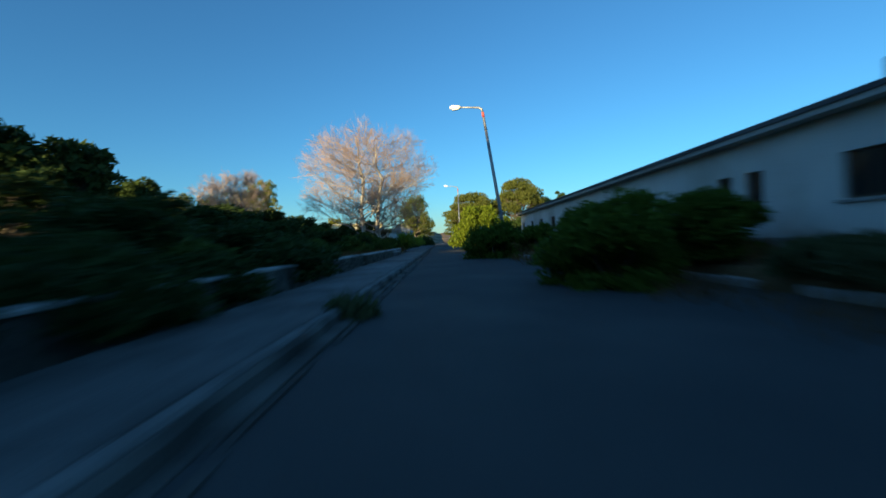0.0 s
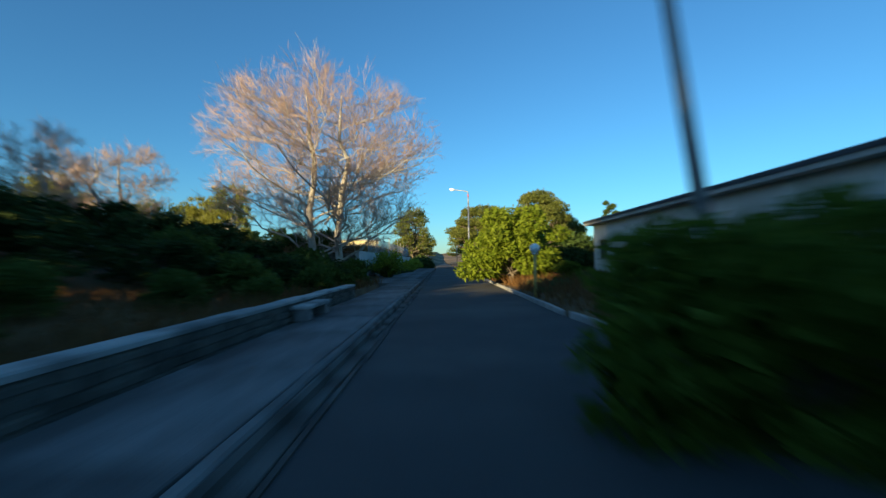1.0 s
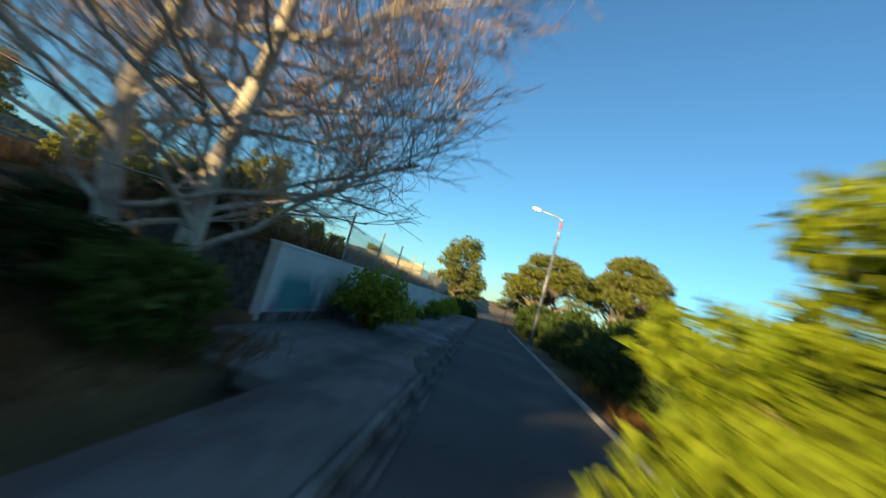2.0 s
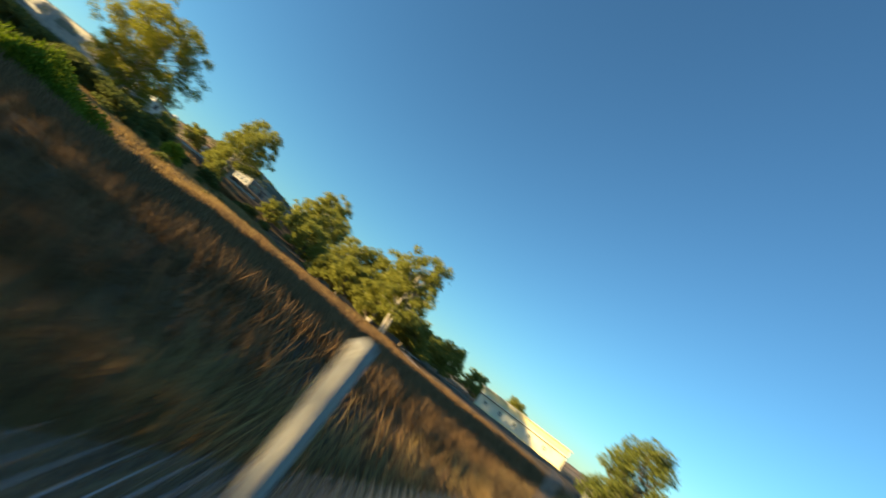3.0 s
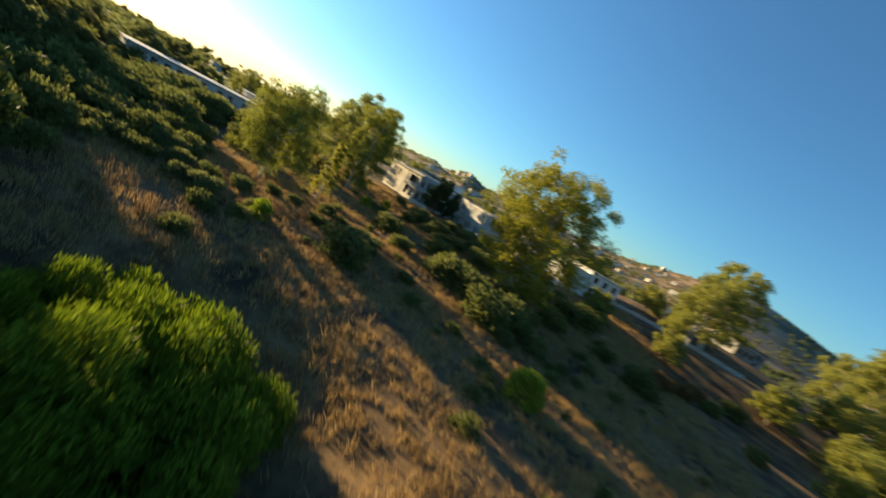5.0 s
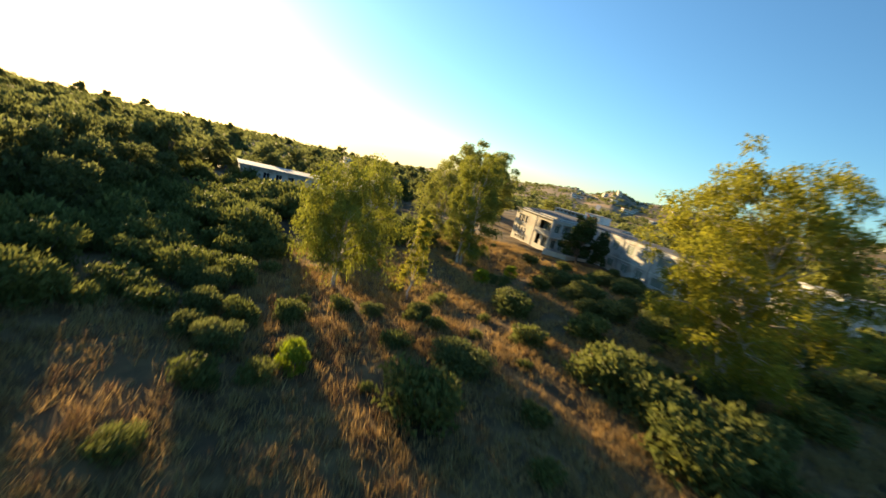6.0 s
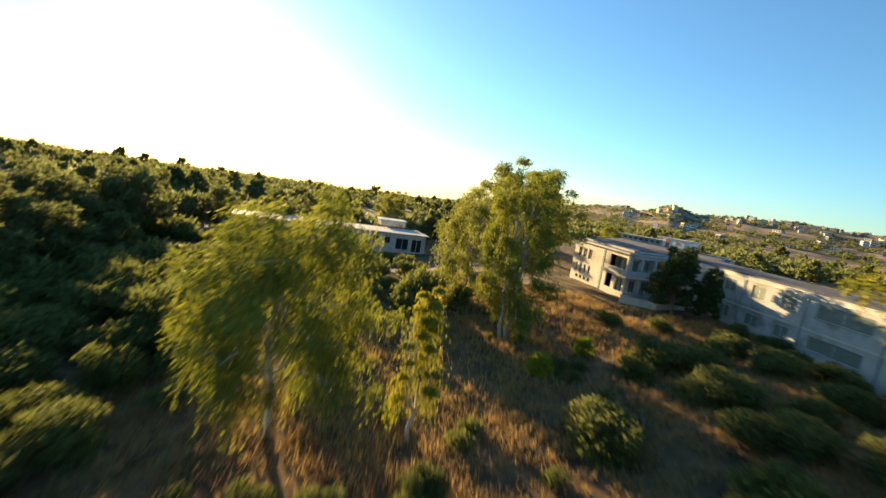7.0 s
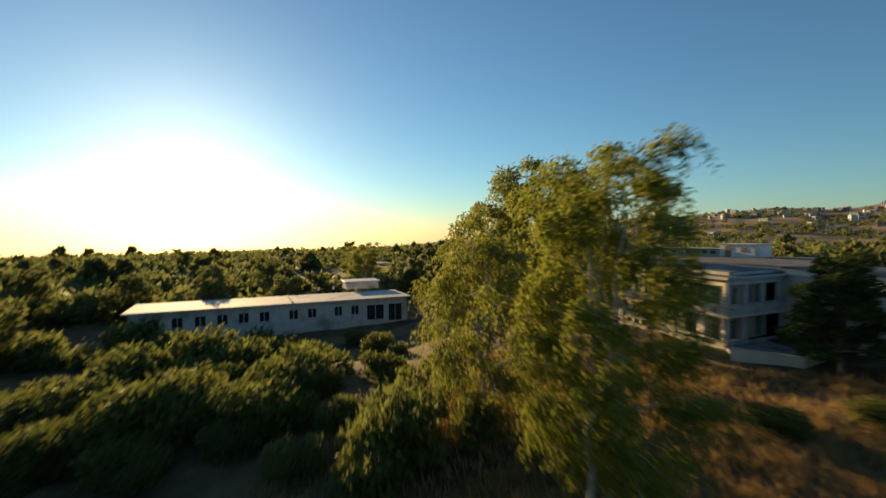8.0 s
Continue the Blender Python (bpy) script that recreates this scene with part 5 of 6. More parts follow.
# roadside
mulberry = make_tree("roadside_tree", "bushy lime-green tree leaning over the lane", 21, 4.8, 3.6, 16, LEAF_MULBERRY, BARK, 15000, 0.22, 0.5, clear=0.02, trunk=0.13, stems=3)
plant(mulberry, [(4.3, 48.5, 0.95, 1.0), (6.8, 55.0, 0.7)], 3)
verge_bush = make_shrub("roadside_bush", "dense green bush spilling over the kerb", 22, 1.9, 2.3, LEAF_VERGE, 9000, 0.18, "roadside bushes")
plant(verge_bush, [(3.0, 25.6, 0.96, 0.95), (3.6, 9.6, 0.9, 0.9), (5.8, 27.0, 0.7), (6.3, 10.5, 0.8), (6.6, 4.0, 0.9), (6.6, 20.2, 0.35), (6.9, 33.5, 0.3),
                   (7.0, 16.0, 0.4), (6.6, 45.5, 0.5), (7.4, 40.0, 0.25)], 4)
clear_of_lane = lambda spots: [(max(q[0], float(verge(q[1])) + 0.55) if q[0] > 4.3 else q[0], *q[1:]) for q in spots]
weed = make_shrub("verge_weed", "low dark weed clump at the kerb", 23, 0.8, 0.5, LEAF_OLIVE, 1800, 0.14, "weeds")
plant(weed, clear_of_lane([(4.2, 18.0, 1.15, 0.9), (-1.3, 6.8, 0.65, 1.25), (5.3, 5.2, 1.3, 1.1), (5.2, 7.0, 1.2), (5.6, 3.2, 1.2), (6.4, 6.0, 1.4, 1.3), (6.8, 13.0, 1.2), (7.2, 19.0, 1.1), (7.4, 24.0, 1.2), (7.5, 30.0, 1.1), (7.6, 36.5, 1.0), (7.4, 43.0, 1.2), (6.2, 31.5, 0.8), (5.8, 25.0, 0.9), (4.4, 33.0, 0.5), (4.2, 40.5, 0.6), (5.0, 45.0, 0.9), (-5.6, 66.5, 0.9), (-5.5, 69.0, 1.1), (-5.4, 72.0, 1.2, 1.6), (-5.2, 75.5, 1.3, 1.8), (-5.3, 79.0, 1.2), (-4.6, 81.0, 1.0), (-5.2, 88.0, 1.3), (-2.2, 72.0, 0.5), (-2.4, 78.0, 0.6), (-1.6, 6.3, 0.6, 0.35), (5.2, 22.5, 0.8), (4.8, 29.5, 0.8), (5.5, 13.5, 0.9), (-1.75, 11.4, 0.4, 0.3), (-1.6, 8.0, 0.3), (6.5, 37.5, 0.9), (5.4, 42.0, 0.8)]), 5)
hedge = make_shrub("hedge_bush", "dark hedge bush beside the lane", 24, 2.6, 2.8, LEAF_DARK, 2600, 0.32, "hedge bushes")
plant(hedge, [(7.0, 107.0, 1.3, 1.7), (13.0, 109.0, 1.5, 2.0), (19.5, 111.0, 1.7, 2.4), (26.0, 112.0, 1.8, 2.5), (33.5, 113.0, 1.9, 2.3), (42.0, 112.0, 2.0, 2.1), (51.0, 107.0, 2.0, 2.0), (60.0, 116.0, 2.2, 2.4), (5.7, 57.5, 0.7), (-4.5, 2.6, 0.62, 0.55), (-4.35, 5.6, 0.56, 0.5), (-4.5, 8.6, 0.5, 0.42), (-4.5, 12.6, 0.58, 0.5), (-4.45, 15.4, 0.52, 0.42), (5.5, 61.5, 0.6), (5.8, 67.0, 0.7), (5.4, 71.0, 0.6), (5.6, 77.5, 0.65), (5.5, 83.0, 0.6), (5.7, 89.0, 0.7), (5.5, 95.0, 0.7), (5.6, 103.0, 0.8), (6.8, 60.0, 1.0), (6.6, 65.0, 0.9), (7.4, 69.5, 1.1), (6.9, 74.5, 0.9), (7.2, 80.0, 1.1), (7.0, 86.0, 1.0), (7.5, 92.0, 1.2), (7.2, 99.0, 1.1), (11.5, 62.0, 1.3),
              (12.0, 71.0, 1.4), (12.5, 80.0, 1.3), (13.0, 90.0, 1.5), (19.0, 66.0, 1.4), (20.0, 78.0, 1.5), (-3.9, 116.0, 0.9), (-4.3, 121.0, 1.1), (-5.5, 128.0, 1.3),
              (28.0, 70.0, 1.6), (30.0, 84.0, 1.6), (16.0, 56.0, 1.2), (25.0, 58.0, 1.3)], 6)
pine = make_tree("pine", "broad umbrella-shaped pine behind the hedge", 27, 13.5, 7.2, 40, LEAF_PINE, BARK, 30000, 0.3, 0.1, clear=0.3, trunk=0.35, squash=0.6, group="roadside trees", umbrella=True)
plant(pine, [(8.2, 117.0, 1.06, 1.03), (20.6, 119.0, 0.98, 1.3), (31.5, 138.0, 0.8, 1.0)], 6)
dome = make_tree("broad_tree", "broad rounded tree beside the lane", 25, 13.5, 7.0, 22, LEAF_PINE, BARK, 10000, 0.4, 0.2, clear=0.12, trunk=0.35, group="roadside trees")
plant(dome, [(-7.2, 136.0, 0.9, 1.15), (33.0, 24.0, 0.9, 0.9), (38.0, 34.0, 0.9, 0.85), (43.4, 58.0, 0.5, 1.02),
             (8.0, 160.0, 0.9), (-8.0, 175.0, 0.9), (46.0, 90.0, 0.9), (-97.0, 173.0, 1.0, 1.35), (-90.0, 179.0, 1.05, 1.4), (-85.0, 184.0, 1.0, 1.35)], 7)
cypress = make_tree("cypress", "slim dark conifer behind the house", 26, 9.0, 1.5, 12, LEAF_DARK, BARK, 4000, 0.23, -0.3, clear=0.05, trunk=0.15)
plant(cypress, [(20.6, 77.0, 1.0, 1.0), (30.0, 60.0, 0.8, 1.08), (23.0, 80.0, 0.9)], 8)

# thicket behind the low wall
thicket = make_tree("thicket_tree", "dense dark evergreen thicket tree behind the low wall", 27, 4.4, 2.7, 15, LEAF_DARK, BARK, 4000, 0.27, 0.2, clear=0.05, trunk=0.1, stems=3, group="thicket")
plant(thicket, [(-7.0, 1.5, 0.9, 0.54), (-8.5, 6.0, 1.0, 0.55), (-7.2, 10.5, 0.85, 0.51), (-9.5, 14.0, 1.0, 0.55), (-8.0, 19.0, 0.75, 0.45), (-11.5, 21.0, 1.0, 0.55), (-10.0, 26.5, 0.8, 0.48), (-13.5, 29.0, 0.95, 0.55), (-11.0, 34.0, 0.75, 0.45), (-14.5, 37.0, 0.9, 0.55), (-7.2, 42.5, 0.7, 0.42), (-9.5, 45.0, 0.8, 0.48), (-6.4, 47.0, 0.55, 0.33), (-12.5, 47.5, 0.9, 0.55), (-6.2, -4.0, 0.9, 0.54), (-8.2, -9.0, 1.1, 0.55), (-13.0, 3.0, 1.2, 0.55), (-14.5, 11.0, 1.25, 0.55), (-17.0, 18.0, 1.2, 0.55), (-18.0, 27.0, 1.1, 0.55), (-7.4, 51.0, 0.6, 0.36), (-5.4, 45.4, 0.4, 0.24), (-10.5, 53.5, 0.6, 0.36), (-6.2, 3.8, 0.6, 0.36), (-6.0, 7.5, 0.55, 0.33), (-6.3, 12.8, 0.65, 0.39), (-6.0, 16.3, 0.6, 0.36), (-6.8, 21.6, 0.5, 0.30), (-8.6, 24.0, 0.8, 0.48), (-12.0, 25.0, 1.0, 0.55), (-13.0, 33.0, 1.0, 0.55), (-9.6, 37.5, 0.7, 0.42), (-12.5, 41.0, 0.8, 0.55), (-16.0, 33.0, 1.1, 0.55), (-16.0, 43.5, 0.9, 0.55), (-15.5, 52.0, 0.9, 0.55), (-19.0, 48.0, 0.9, 0.55)], 9)
# Trees added up-sun only to shade the lane and the near field.
shade_tree = make_tree("shade_tree", "tall dense tree added only to shade the lane and field", 39, 15.0, 6.0, 24, LEAF_DARK, BARK, 4200, 0.95, 0.2, clear=0.04, trunk=0.3, group="shade trees")
plant(shade_tree, [(-36.0, -21.5, 0.95), (-31.0, -22.0, 1.1), (-25.0, -25.0, 1.0), (-19.0, -29.0, 1.1), (-13.0, -33.0, 1.0), (-7.5, -38.0, 1.0), (-1.0, -50.0, 1.1),
                   (-33.0, -31.0, 1.2), (-22.0, -38.0, 1.2), (-10.0, -47.0, 1.2), (-31.0, 48.0, 0.45), (-36.0, 53.0, 0.5), (-43.0, 55.0, 0.85),
                   (-48.0, 57.0, 0.85), (-53.0, 59.0, 0.8), (-34.0, 40.0, 0.5), (-46.0, 46.0, 1.0), (-52.0, 50.0, 0.95), (-58.0, 54.0, 0.85), (-63.0, 56.0, 0.75), (-66.0, 50.0, 0.9), (-67.5, 57.5, 0.6)], 30)
ivy = make_shrub("thicket_bush", "green bush beside the bare tree", 28, 1.7, 2.0, LEAF_BANK, 3200, 0.22, "thicket")
plant(ivy, [(-6.0, 43.0, 0.8), (-7.8, 47.6, 1.0), (-5.3, 40.6, 0.6), (-5.6, 50.6, 0.8), (-7.5, 38.5, 0.8), (-8.5, 30.5, 0.6), (-6.5, 24.0, 0.5), (-10.5, 40.0, 0.9), (-5.6, 1.0, 0.6), (-5.4, 5.5, 0.55),
            (-5.2, 10.0, 0.6), (-4.9, 14.0, 0.5), (-5.2, 18.6, 0.55), (-5.6, 21.8, 0.5), (-6.6, 27.5, 0.45), (-7.2, 34.0, 0.55), (-6.0, 36.8, 0.5), (-4.9, 43.6, 0.5), (-9.0, 56.5, 0.9),
            (-12.0, 58.5, 0.8)], 10)
def shoot_bush(name, label, seed, radius, height, stems, per, size, leaf_mat, group=""):
    """A bush of long shoots that fan out of one foot, set with leaves all along."""
    rng = np.random.default_rng(seed)
    t = thing(name, label, "shrub", group=group)
    wood = Shape()
    a = rng.uniform(0, 6.283, stems)
    out = radius * np.sqrt(rng.random(stems)) * 1.05
    tall = height * (0.55 + 0.5 * rng.random(stems)) * (1 - 0.45 * (out / radius) ** 2)
    u = (np.arange(per) + 0.8) / per
    flat = np.stack([np.cos(a), np.sin(a)], 1)
    p = np.concatenate([flat[:, None] * (out[:, None] * u ** 1.3)[..., None], (tall[:, None] * np.sin(u * 1.75) / 0.99)[..., None]], -1)
    for k in range(0, stems, 2):
        wood.tube([(0, 0, -0.2), p[k, per // 3], p[k, -1]], (0.022, 0.014, 0.005), 4, False)
    lead = np.gradient(p, axis=1).reshape(-1, 3)
    lead /= np.linalg.norm(lead, axis=1, keepdims=True) + 1e-6
    p = p.reshape(-1, 3) + rng.normal(size=(stems * per, 3)) * 0.03
    d = lead * 0.7 + unit(rng, len(p)) * 0.8
    d /= np.linalg.norm(d, axis=1, keepdims=True)
    ln = size * (0.6 + 0.7 * rng.random(len(p)))
    w = np.cross(d, unit(rng, len(p)))
    w /= np.linalg.norm(w, axis=1, keepdims=True) + 1e-6
    v, q = leaf_array(p, d * ln[:, None], w * (ln * 0.2)[:, None])
    v[:, 2] = np.maximum(v[:, 2], 0.0)
    tagged(part("stemwork", wood, BARK, t, smooth=True), kind="stuff")
    part("foliage", array_mesh("foliage", v, q, leaf_mat), None, t)
    return t


wall_bush = shoot_bush("wall_bush", "bright green bush of long shoots on the pavement by the wall", 29, 1.8, 2.4, 210, 24, 0.24, LEAF_SHOOT, "wall bushes")
plant(wall_bush, [(-4.6, 61.2, 1.0, 1.05), (-5.1, 63.0, 0.8), (-4.6, 84.0, 0.7), (-4.4, 92.0, 0.8), (-4.8, 100.0, 0.9)], 11)

# field
euc = feathery_tree("eucalyptus", "tall eucalyptus with pale trunk and ragged olive crown", 31, 18.0, 6.2, LEAF_EUC, 24, 5, 10, 9, 1.5, 0.46, clear=0.2, trunk=0.3, droop=0.6,
                    group="eucalyptus trees", body=6)
# The last two are added, hidden behind others, to shade the white house's wing.
plant(euc, [(-52.0, 134.0, 0.9, 1.02), (-158.0, 156.0, 1.45, 1.42), (-146.0, 146.0, 1.15, 1.08), (-150.0, 196.0, 1.7, 1.4),
            (-168.0, 212.0, 1.7, 1.4), (-205.0, 232.0, 1.5), (-58.5, 138.0, 1.1, 0.84), (-125.0, 178.0, 1.4, 1.05), (-100.0, 168.0, 1.2, 0.9), (-208.0, -4.0, 0.8, 0.75), (-226.0, -16.0, 0.9, 0.8), (-240.0, 60.0, 0.8, 0.45), (-173.0, 54.5, 0.75, 0.85), (-190.0, 51.0, 0.95, 0.9)], 12)
tall_euc = feathery_tree("eucalyptus", "tall eucalyptus with a domed olive crown beside the white house", 51, 19.5, 8.0, LEAF_EUC, 34, 6, 14, 12, 1.5, 0.36, clear=0.26, trunk=0.34, droop=0.7,
                         group="eucalyptus trees", body=9)
tall_euc.matrix_basis = at(-156.5, 57.0, 20)
gold = feathery_tree("yellow_tree", "broad yellow-green tree with an open crown", 32, 22.5, 9.6, LEAF_YELLOW, 34, 9, 13, 12, 1.4, 0.34, clear=0.1, trunk=0.34, droop=0.55, body=10)
gold.matrix_basis = at(-115.2, 100.2, 40)
near_weeping = feathery_tree("weeping_tree", "yellow-green weeping tree with hanging shoots", 33, 14.6, 6.3, LEAF_GOLD, 28, 7, 14, 14, 1.9, 0.25, clear=0.24, trunk=0.2, droop=0.85,
                             group="weeping trees", body=6)
near_weeping.matrix_basis = at(-105.3, 60.2, 10)
tall_weeping = feathery_tree("weeping_tree", "tall slender yellow-green tree with hanging shoots", 53, 19.3, 4.4, LEAF_GOLD, 28, 6, 14, 14, 2.1, 0.25, clear=0.1, trunk=0.2, droop=0.85,
                             group="weeping trees", body=6)
tall_weeping.matrix_basis = at(-132.6, 65.0, 75)
third_weeping = feathery_tree("weeping_tree", "olive weeping tree with a forked pale trunk", 54, 15.2, 5.6, LEAF_EUC, 26, 5, 14, 14, 2.2, 0.27, clear=0.1, trunk=0.2, droop=0.9,
                              group="weeping trees", body=5)
third_weeping.matrix_basis = at(-142.2, 55.7, 130)
slim = make_tree("slim_tree", "slender yellow-green weeping sapling", 34, 10.4, 1.0, 14, LEAF_YELLOW, PALE_BARK, 5000, 0.17, 1.3, clear=0.16, trunk=0.09, weep=420, weep_len=1.9)
plant(slim, [(-110.7, 67.1, 1.6, 1.12)], 15)
scrub_tree = make_tree("scrub_tree", "rounded olive-green scrub tree", 35, 7.0, 4.2, 18, LEAF_EUC, BARK, 5000, 0.4, 0.3, clear=0.06, trunk=0.16, stems=3, group="scrub trees")
plant(scrub_tree, [(-95.5, 147.5, 1.4, 1.5), (-60.0, 139.0, 1.25, 1.3), (-72.0, 141.0, 1.3, 1.4), (-66.0, 147.0, 1.4, 1.45), (-129.0, 158.0, 1.17, 1.12), (-118.0, 165.0, 1.3, 1.25), (-136.0, 138.0, 1.04, 1.0), (-83.0, 172.0, 1.3, 1.25), (-100.0, 175.0, 1.3, 1.25), (-139.0, 122.0, 1.04, 1.0), (-70.0, 185.0, 1.3, 1.25), (-120.0, 190.0, 1.56, 1.5), (-140.0, 180.0, 1.56, 1.5), (-185.0, 130.0, 1.56, 1.5),
                   (-66.0, 151.0, 1.3, 1.3), (-58.0, 152.0, 1.3, 1.2), (-53.0, 147.0, 1.1, 1.0), (-50.0, 159.0, 1.3, 1.2), (-78.0, 140.0, 1.0, 1.0), (-104.0, 160.0, 1.2, 1.1), (-112.0, 182.0, 1.4, 1.3), (-92.0, 190.0, 1.4, 1.3), (-78.0, 200.0, 1.5, 1.4), (-100.0, 210.0, 1.6, 1.5), (-124.0, 212.0, 1.6, 1.5),
                   (-88.0, 228.0, 1.7, 1.6), (-66.0, 222.0, 1.5, 1.4), (-112.0, 240.0, 1.7, 1.6), (-140.0, 240.0, 1.7, 1.6), (-56.0, 246.0, 1.7, 1.6), (-160.0, 150.0, 1.2, 1.1), (-171.0, 157.0, 1.3, 1.2), (-178.0, 148.0, 1.3, 1.2)], 16)
dark_tree = make_tree("dark_tree", "dark green tree in front of the balcony", 36, 8.5, 3.0, 22, LEAF_DARK, BARK, 13000, 0.22, 0.3, clear=0.06, trunk=0.18, group="dark trees")
plant(dark_tree, [(-158.6, 80.4, 1.4, 1.3), (-156.6, 84.4, 0.62, 1.02), (-197.0, 18.0, 1.0, 1.0), (-199.0, 26.0, 0.9)], 17)
wood_tree = make_tree("wood_tree", "rounded grey-green tree of the hazy wood", 37, 11.0, 5.2, 18, LEAF_WOOD, BARK, 3800, 0.6, 0.3, clear=0.1, trunk=0.22, group="wood trees")
plant(wood_tree, [(-78.0, 30.0, 1.0), (-70.0, 36.0, 0.95), (-88.0, 22.0, 1.1), (-97.0, 16.0, 1.0), (-64.0, 26.0, 1.1), (-80.0, 16.0, 1.2), (-108.0, 6.0, 1.1), (-92.0, 4.0, 1.2),
                  (-120.0, -4.0, 1.1), (-56.0, 40.0, 0.9), (-50.0, 28.0, 0.7), (-60.0, 12.0, 0.85), (-132.0, -14.0, 1.1), (-42.0, 42.0, 0.45), (-36.0, 30.0, 1.0), (-30.0, 14.0, 1.1),
                  (-44.0, 8.0, 1.2), (-110.0, -18.0, 1.2), (-21.0, -5.0, 0.7), (-196.0, -18.0, 0.9), (-180.0, -24.0, 1.0), (-166.0, -30.0, 1.0), (-150.0, -34.0, 1.1),
                  (-205.0, -34.0, 1.0), (-222.0, 12.0, 0.8), (-214.0, 30.0, 0.8),
                  (-92.0, -8.0, 1.11), (-101.0, -2.0, 1.02), (-100.0, -16.0, 1.15), (-110.0, -8.0, 1.07), (-118.0, -14.0, 1.07), (-112.0, -28.0, 1.11), (-125.0, -22.0, 1.07),
                  (-134.0, -8.0, 1.15), (-137.0, -18.0, 1.2), (-84.0, -4.0, 1.11), (-76.0, 2.0, 1.07), (-128.0, -34.0, 1.07), (-142.0, -28.0, 1.1), (-104.0, 18.0, 0.9), (-112.0, 14.0, 0.9),
                  (-122.0, 8.0, 0.6), (-96.0, 28.0, 0.8), (-186.0, -8.0, 0.8), (-172.0, -14.0, 0.8)], 18)
far_tree = make_tree("far_tree", "small far tree on the slope", 38, 7.0, 4.0, 8, LEAF_WOOD, BARK, 700, 1.1, 0.2, clear=0.05, trunk=0.2, group="far trees")
rng_far = random.Random(5)
spots = []
for k in range(110):
    az, r = radians(rng_far.uniform(48, 120)), rng_far.uniform(170, 420)
    if k > 50:
        az, r = radians(rng_far.uniform(118, 170)), rng_far.uniform(130, 400)
    spots.append((-90 - math.sin(az) * r, 75 + math.cos(az) * r, rng_far.uniform(0.7, 1.5)))
for k in range(60):
    az, r = radians(rng_far.uniform(-75, -14)), rng_far.uniform(110, 460)
    spots.append((-math.sin(az) * r, 55 + math.cos(az) * r, rng_far.uniform(0.8, 1.5)))
plant(far_tree, spots, 19)


def far_woods():
    """Clumped trees and scrub over the far slopes."""
    rng = np.random.default_rng(52)
    lobes = []
    while len(lobes) < 9500:
        az, r = rng.choice((rng.uniform(20, 175), rng.uniform(42, 104), rng.uniform(116, 178))), 1000 * rng.random() ** 1.3
        r += 130 if 114 < az < 160 else 215
        az = math.radians(az)
        x, y = -90 - math.sin(az) * r, 75 + math.cos(az) * r
        patch = math.sin(x * 0.021 + 1.3) * math.sin(y * 0.026) + 0.5 * math.sin(x * 0.07 + y * 0.05)
        if patch + rng.uniform(-0.8, 0.8) < (-0.05 if x < -500 and y > -100 else -0.3):
            continue
        size = rng.uniform(1.4, 3.8)
        for k in range(2):
            lobes.append((x + rng.normal() * size * 0.5, y + rng.normal() * size * 0.5, ground_z(x, y) + size * rng.uniform(0.4, 0.9), size))
    v, q = crown(rng, lobes, 190000, 1.8, 0.2, 0.8, 0.42, 0.4, True)
    tagged(new("far_woods", array_mesh("far_woods", v, q, LEAF_WOOD)), "olive-green scrub and trees covering the far slopes", "woods", kind="stuff")


far_woods()

def big_round_bush(seed, radius, height, count, size):
    """A wide old shrub: a short fan of stems, and a lobed crown of many separate clumps that overhangs its own shade."""
    rng = np.random.default_rng(seed)
    t = thing("round_bush", "large dense bright green round bush in dry grass", "shrub")
    clumps = []
    for k in range(34):
        up = 1 - (k + 0.5) / 34 * 1.25
        ang = k * 2.399 + rng.normal() * 0.2
        flat = math.sqrt(max(1 - up * up, 0))
        r = radius * rng.uniform(0.17, 0.27)
        bulge = rng.uniform(0.62, 1.1)
        clumps.append(((radius - r * 0.6) * flat * math.cos(ang) * bulge, (radius - r * 0.6) * flat * math.sin(ang) * bulge,
                       height * 0.42 + (height * 0.58 - r * 0.6) * up * bulge, r))
    inner = [(x * 0.55, y * 0.55, height * 0.4 + (z - height * 0.42) * 0.4, r * 1.1) for x, y, z, r in clumps[::2]]
    wood = Shape()
    for x, y, z, r in clumps:
        way = bent(rng, (x * 0.06, y * 0.06, -0.2), (x, y, z), 4, 0.1)
        wood.tube(way, (0.16, 0.12, 0.08, 0.05, 0.02), 5, False)
    tagged(part("stemwork", wood, BARK, t, smooth=True), kind="stuff")
    v, q = join(crown(rng, clumps, count, size, -0.9, 0.8, 0.24, 0.5, True), crown(rng, inner, count // 6, size * 1.5, -0.3, 0.8, 0.35, 0.3, True))
    v[:, 2] = np.maximum(v[:, 2], 0.0)
    part("foliage", array_mesh("foliage", v, q, LEAF_ROUND), None, t)
    return t


round_bush = big_round_bush(41, 6.0, 5.6, 66000, 0.21)
round_bush.matrix_basis = Matrix.LocRotScale((-62.6, 78.0, ground_z(-62.6, 78.0) - 1.6), Euler((0, 0, radians(-42))), (1.42, 1.45, 1.72))
lime_bush = make_shrub("lime_bush", "small yellow-green upright bush in dry grass", 42, 1.5, 2.3, LEAF_LIME, 3600, 0.19, "lime bushes", 0.6)
plant(lime_bush, [(-81.0, 100.8, 1.5, 1.45), (-134.8, 73.2, 0.8), (-126.7, 70.8, 0.9), (-88.1, 69.7, 0.9), (-119.0, 54.5, 1.0)], 21)
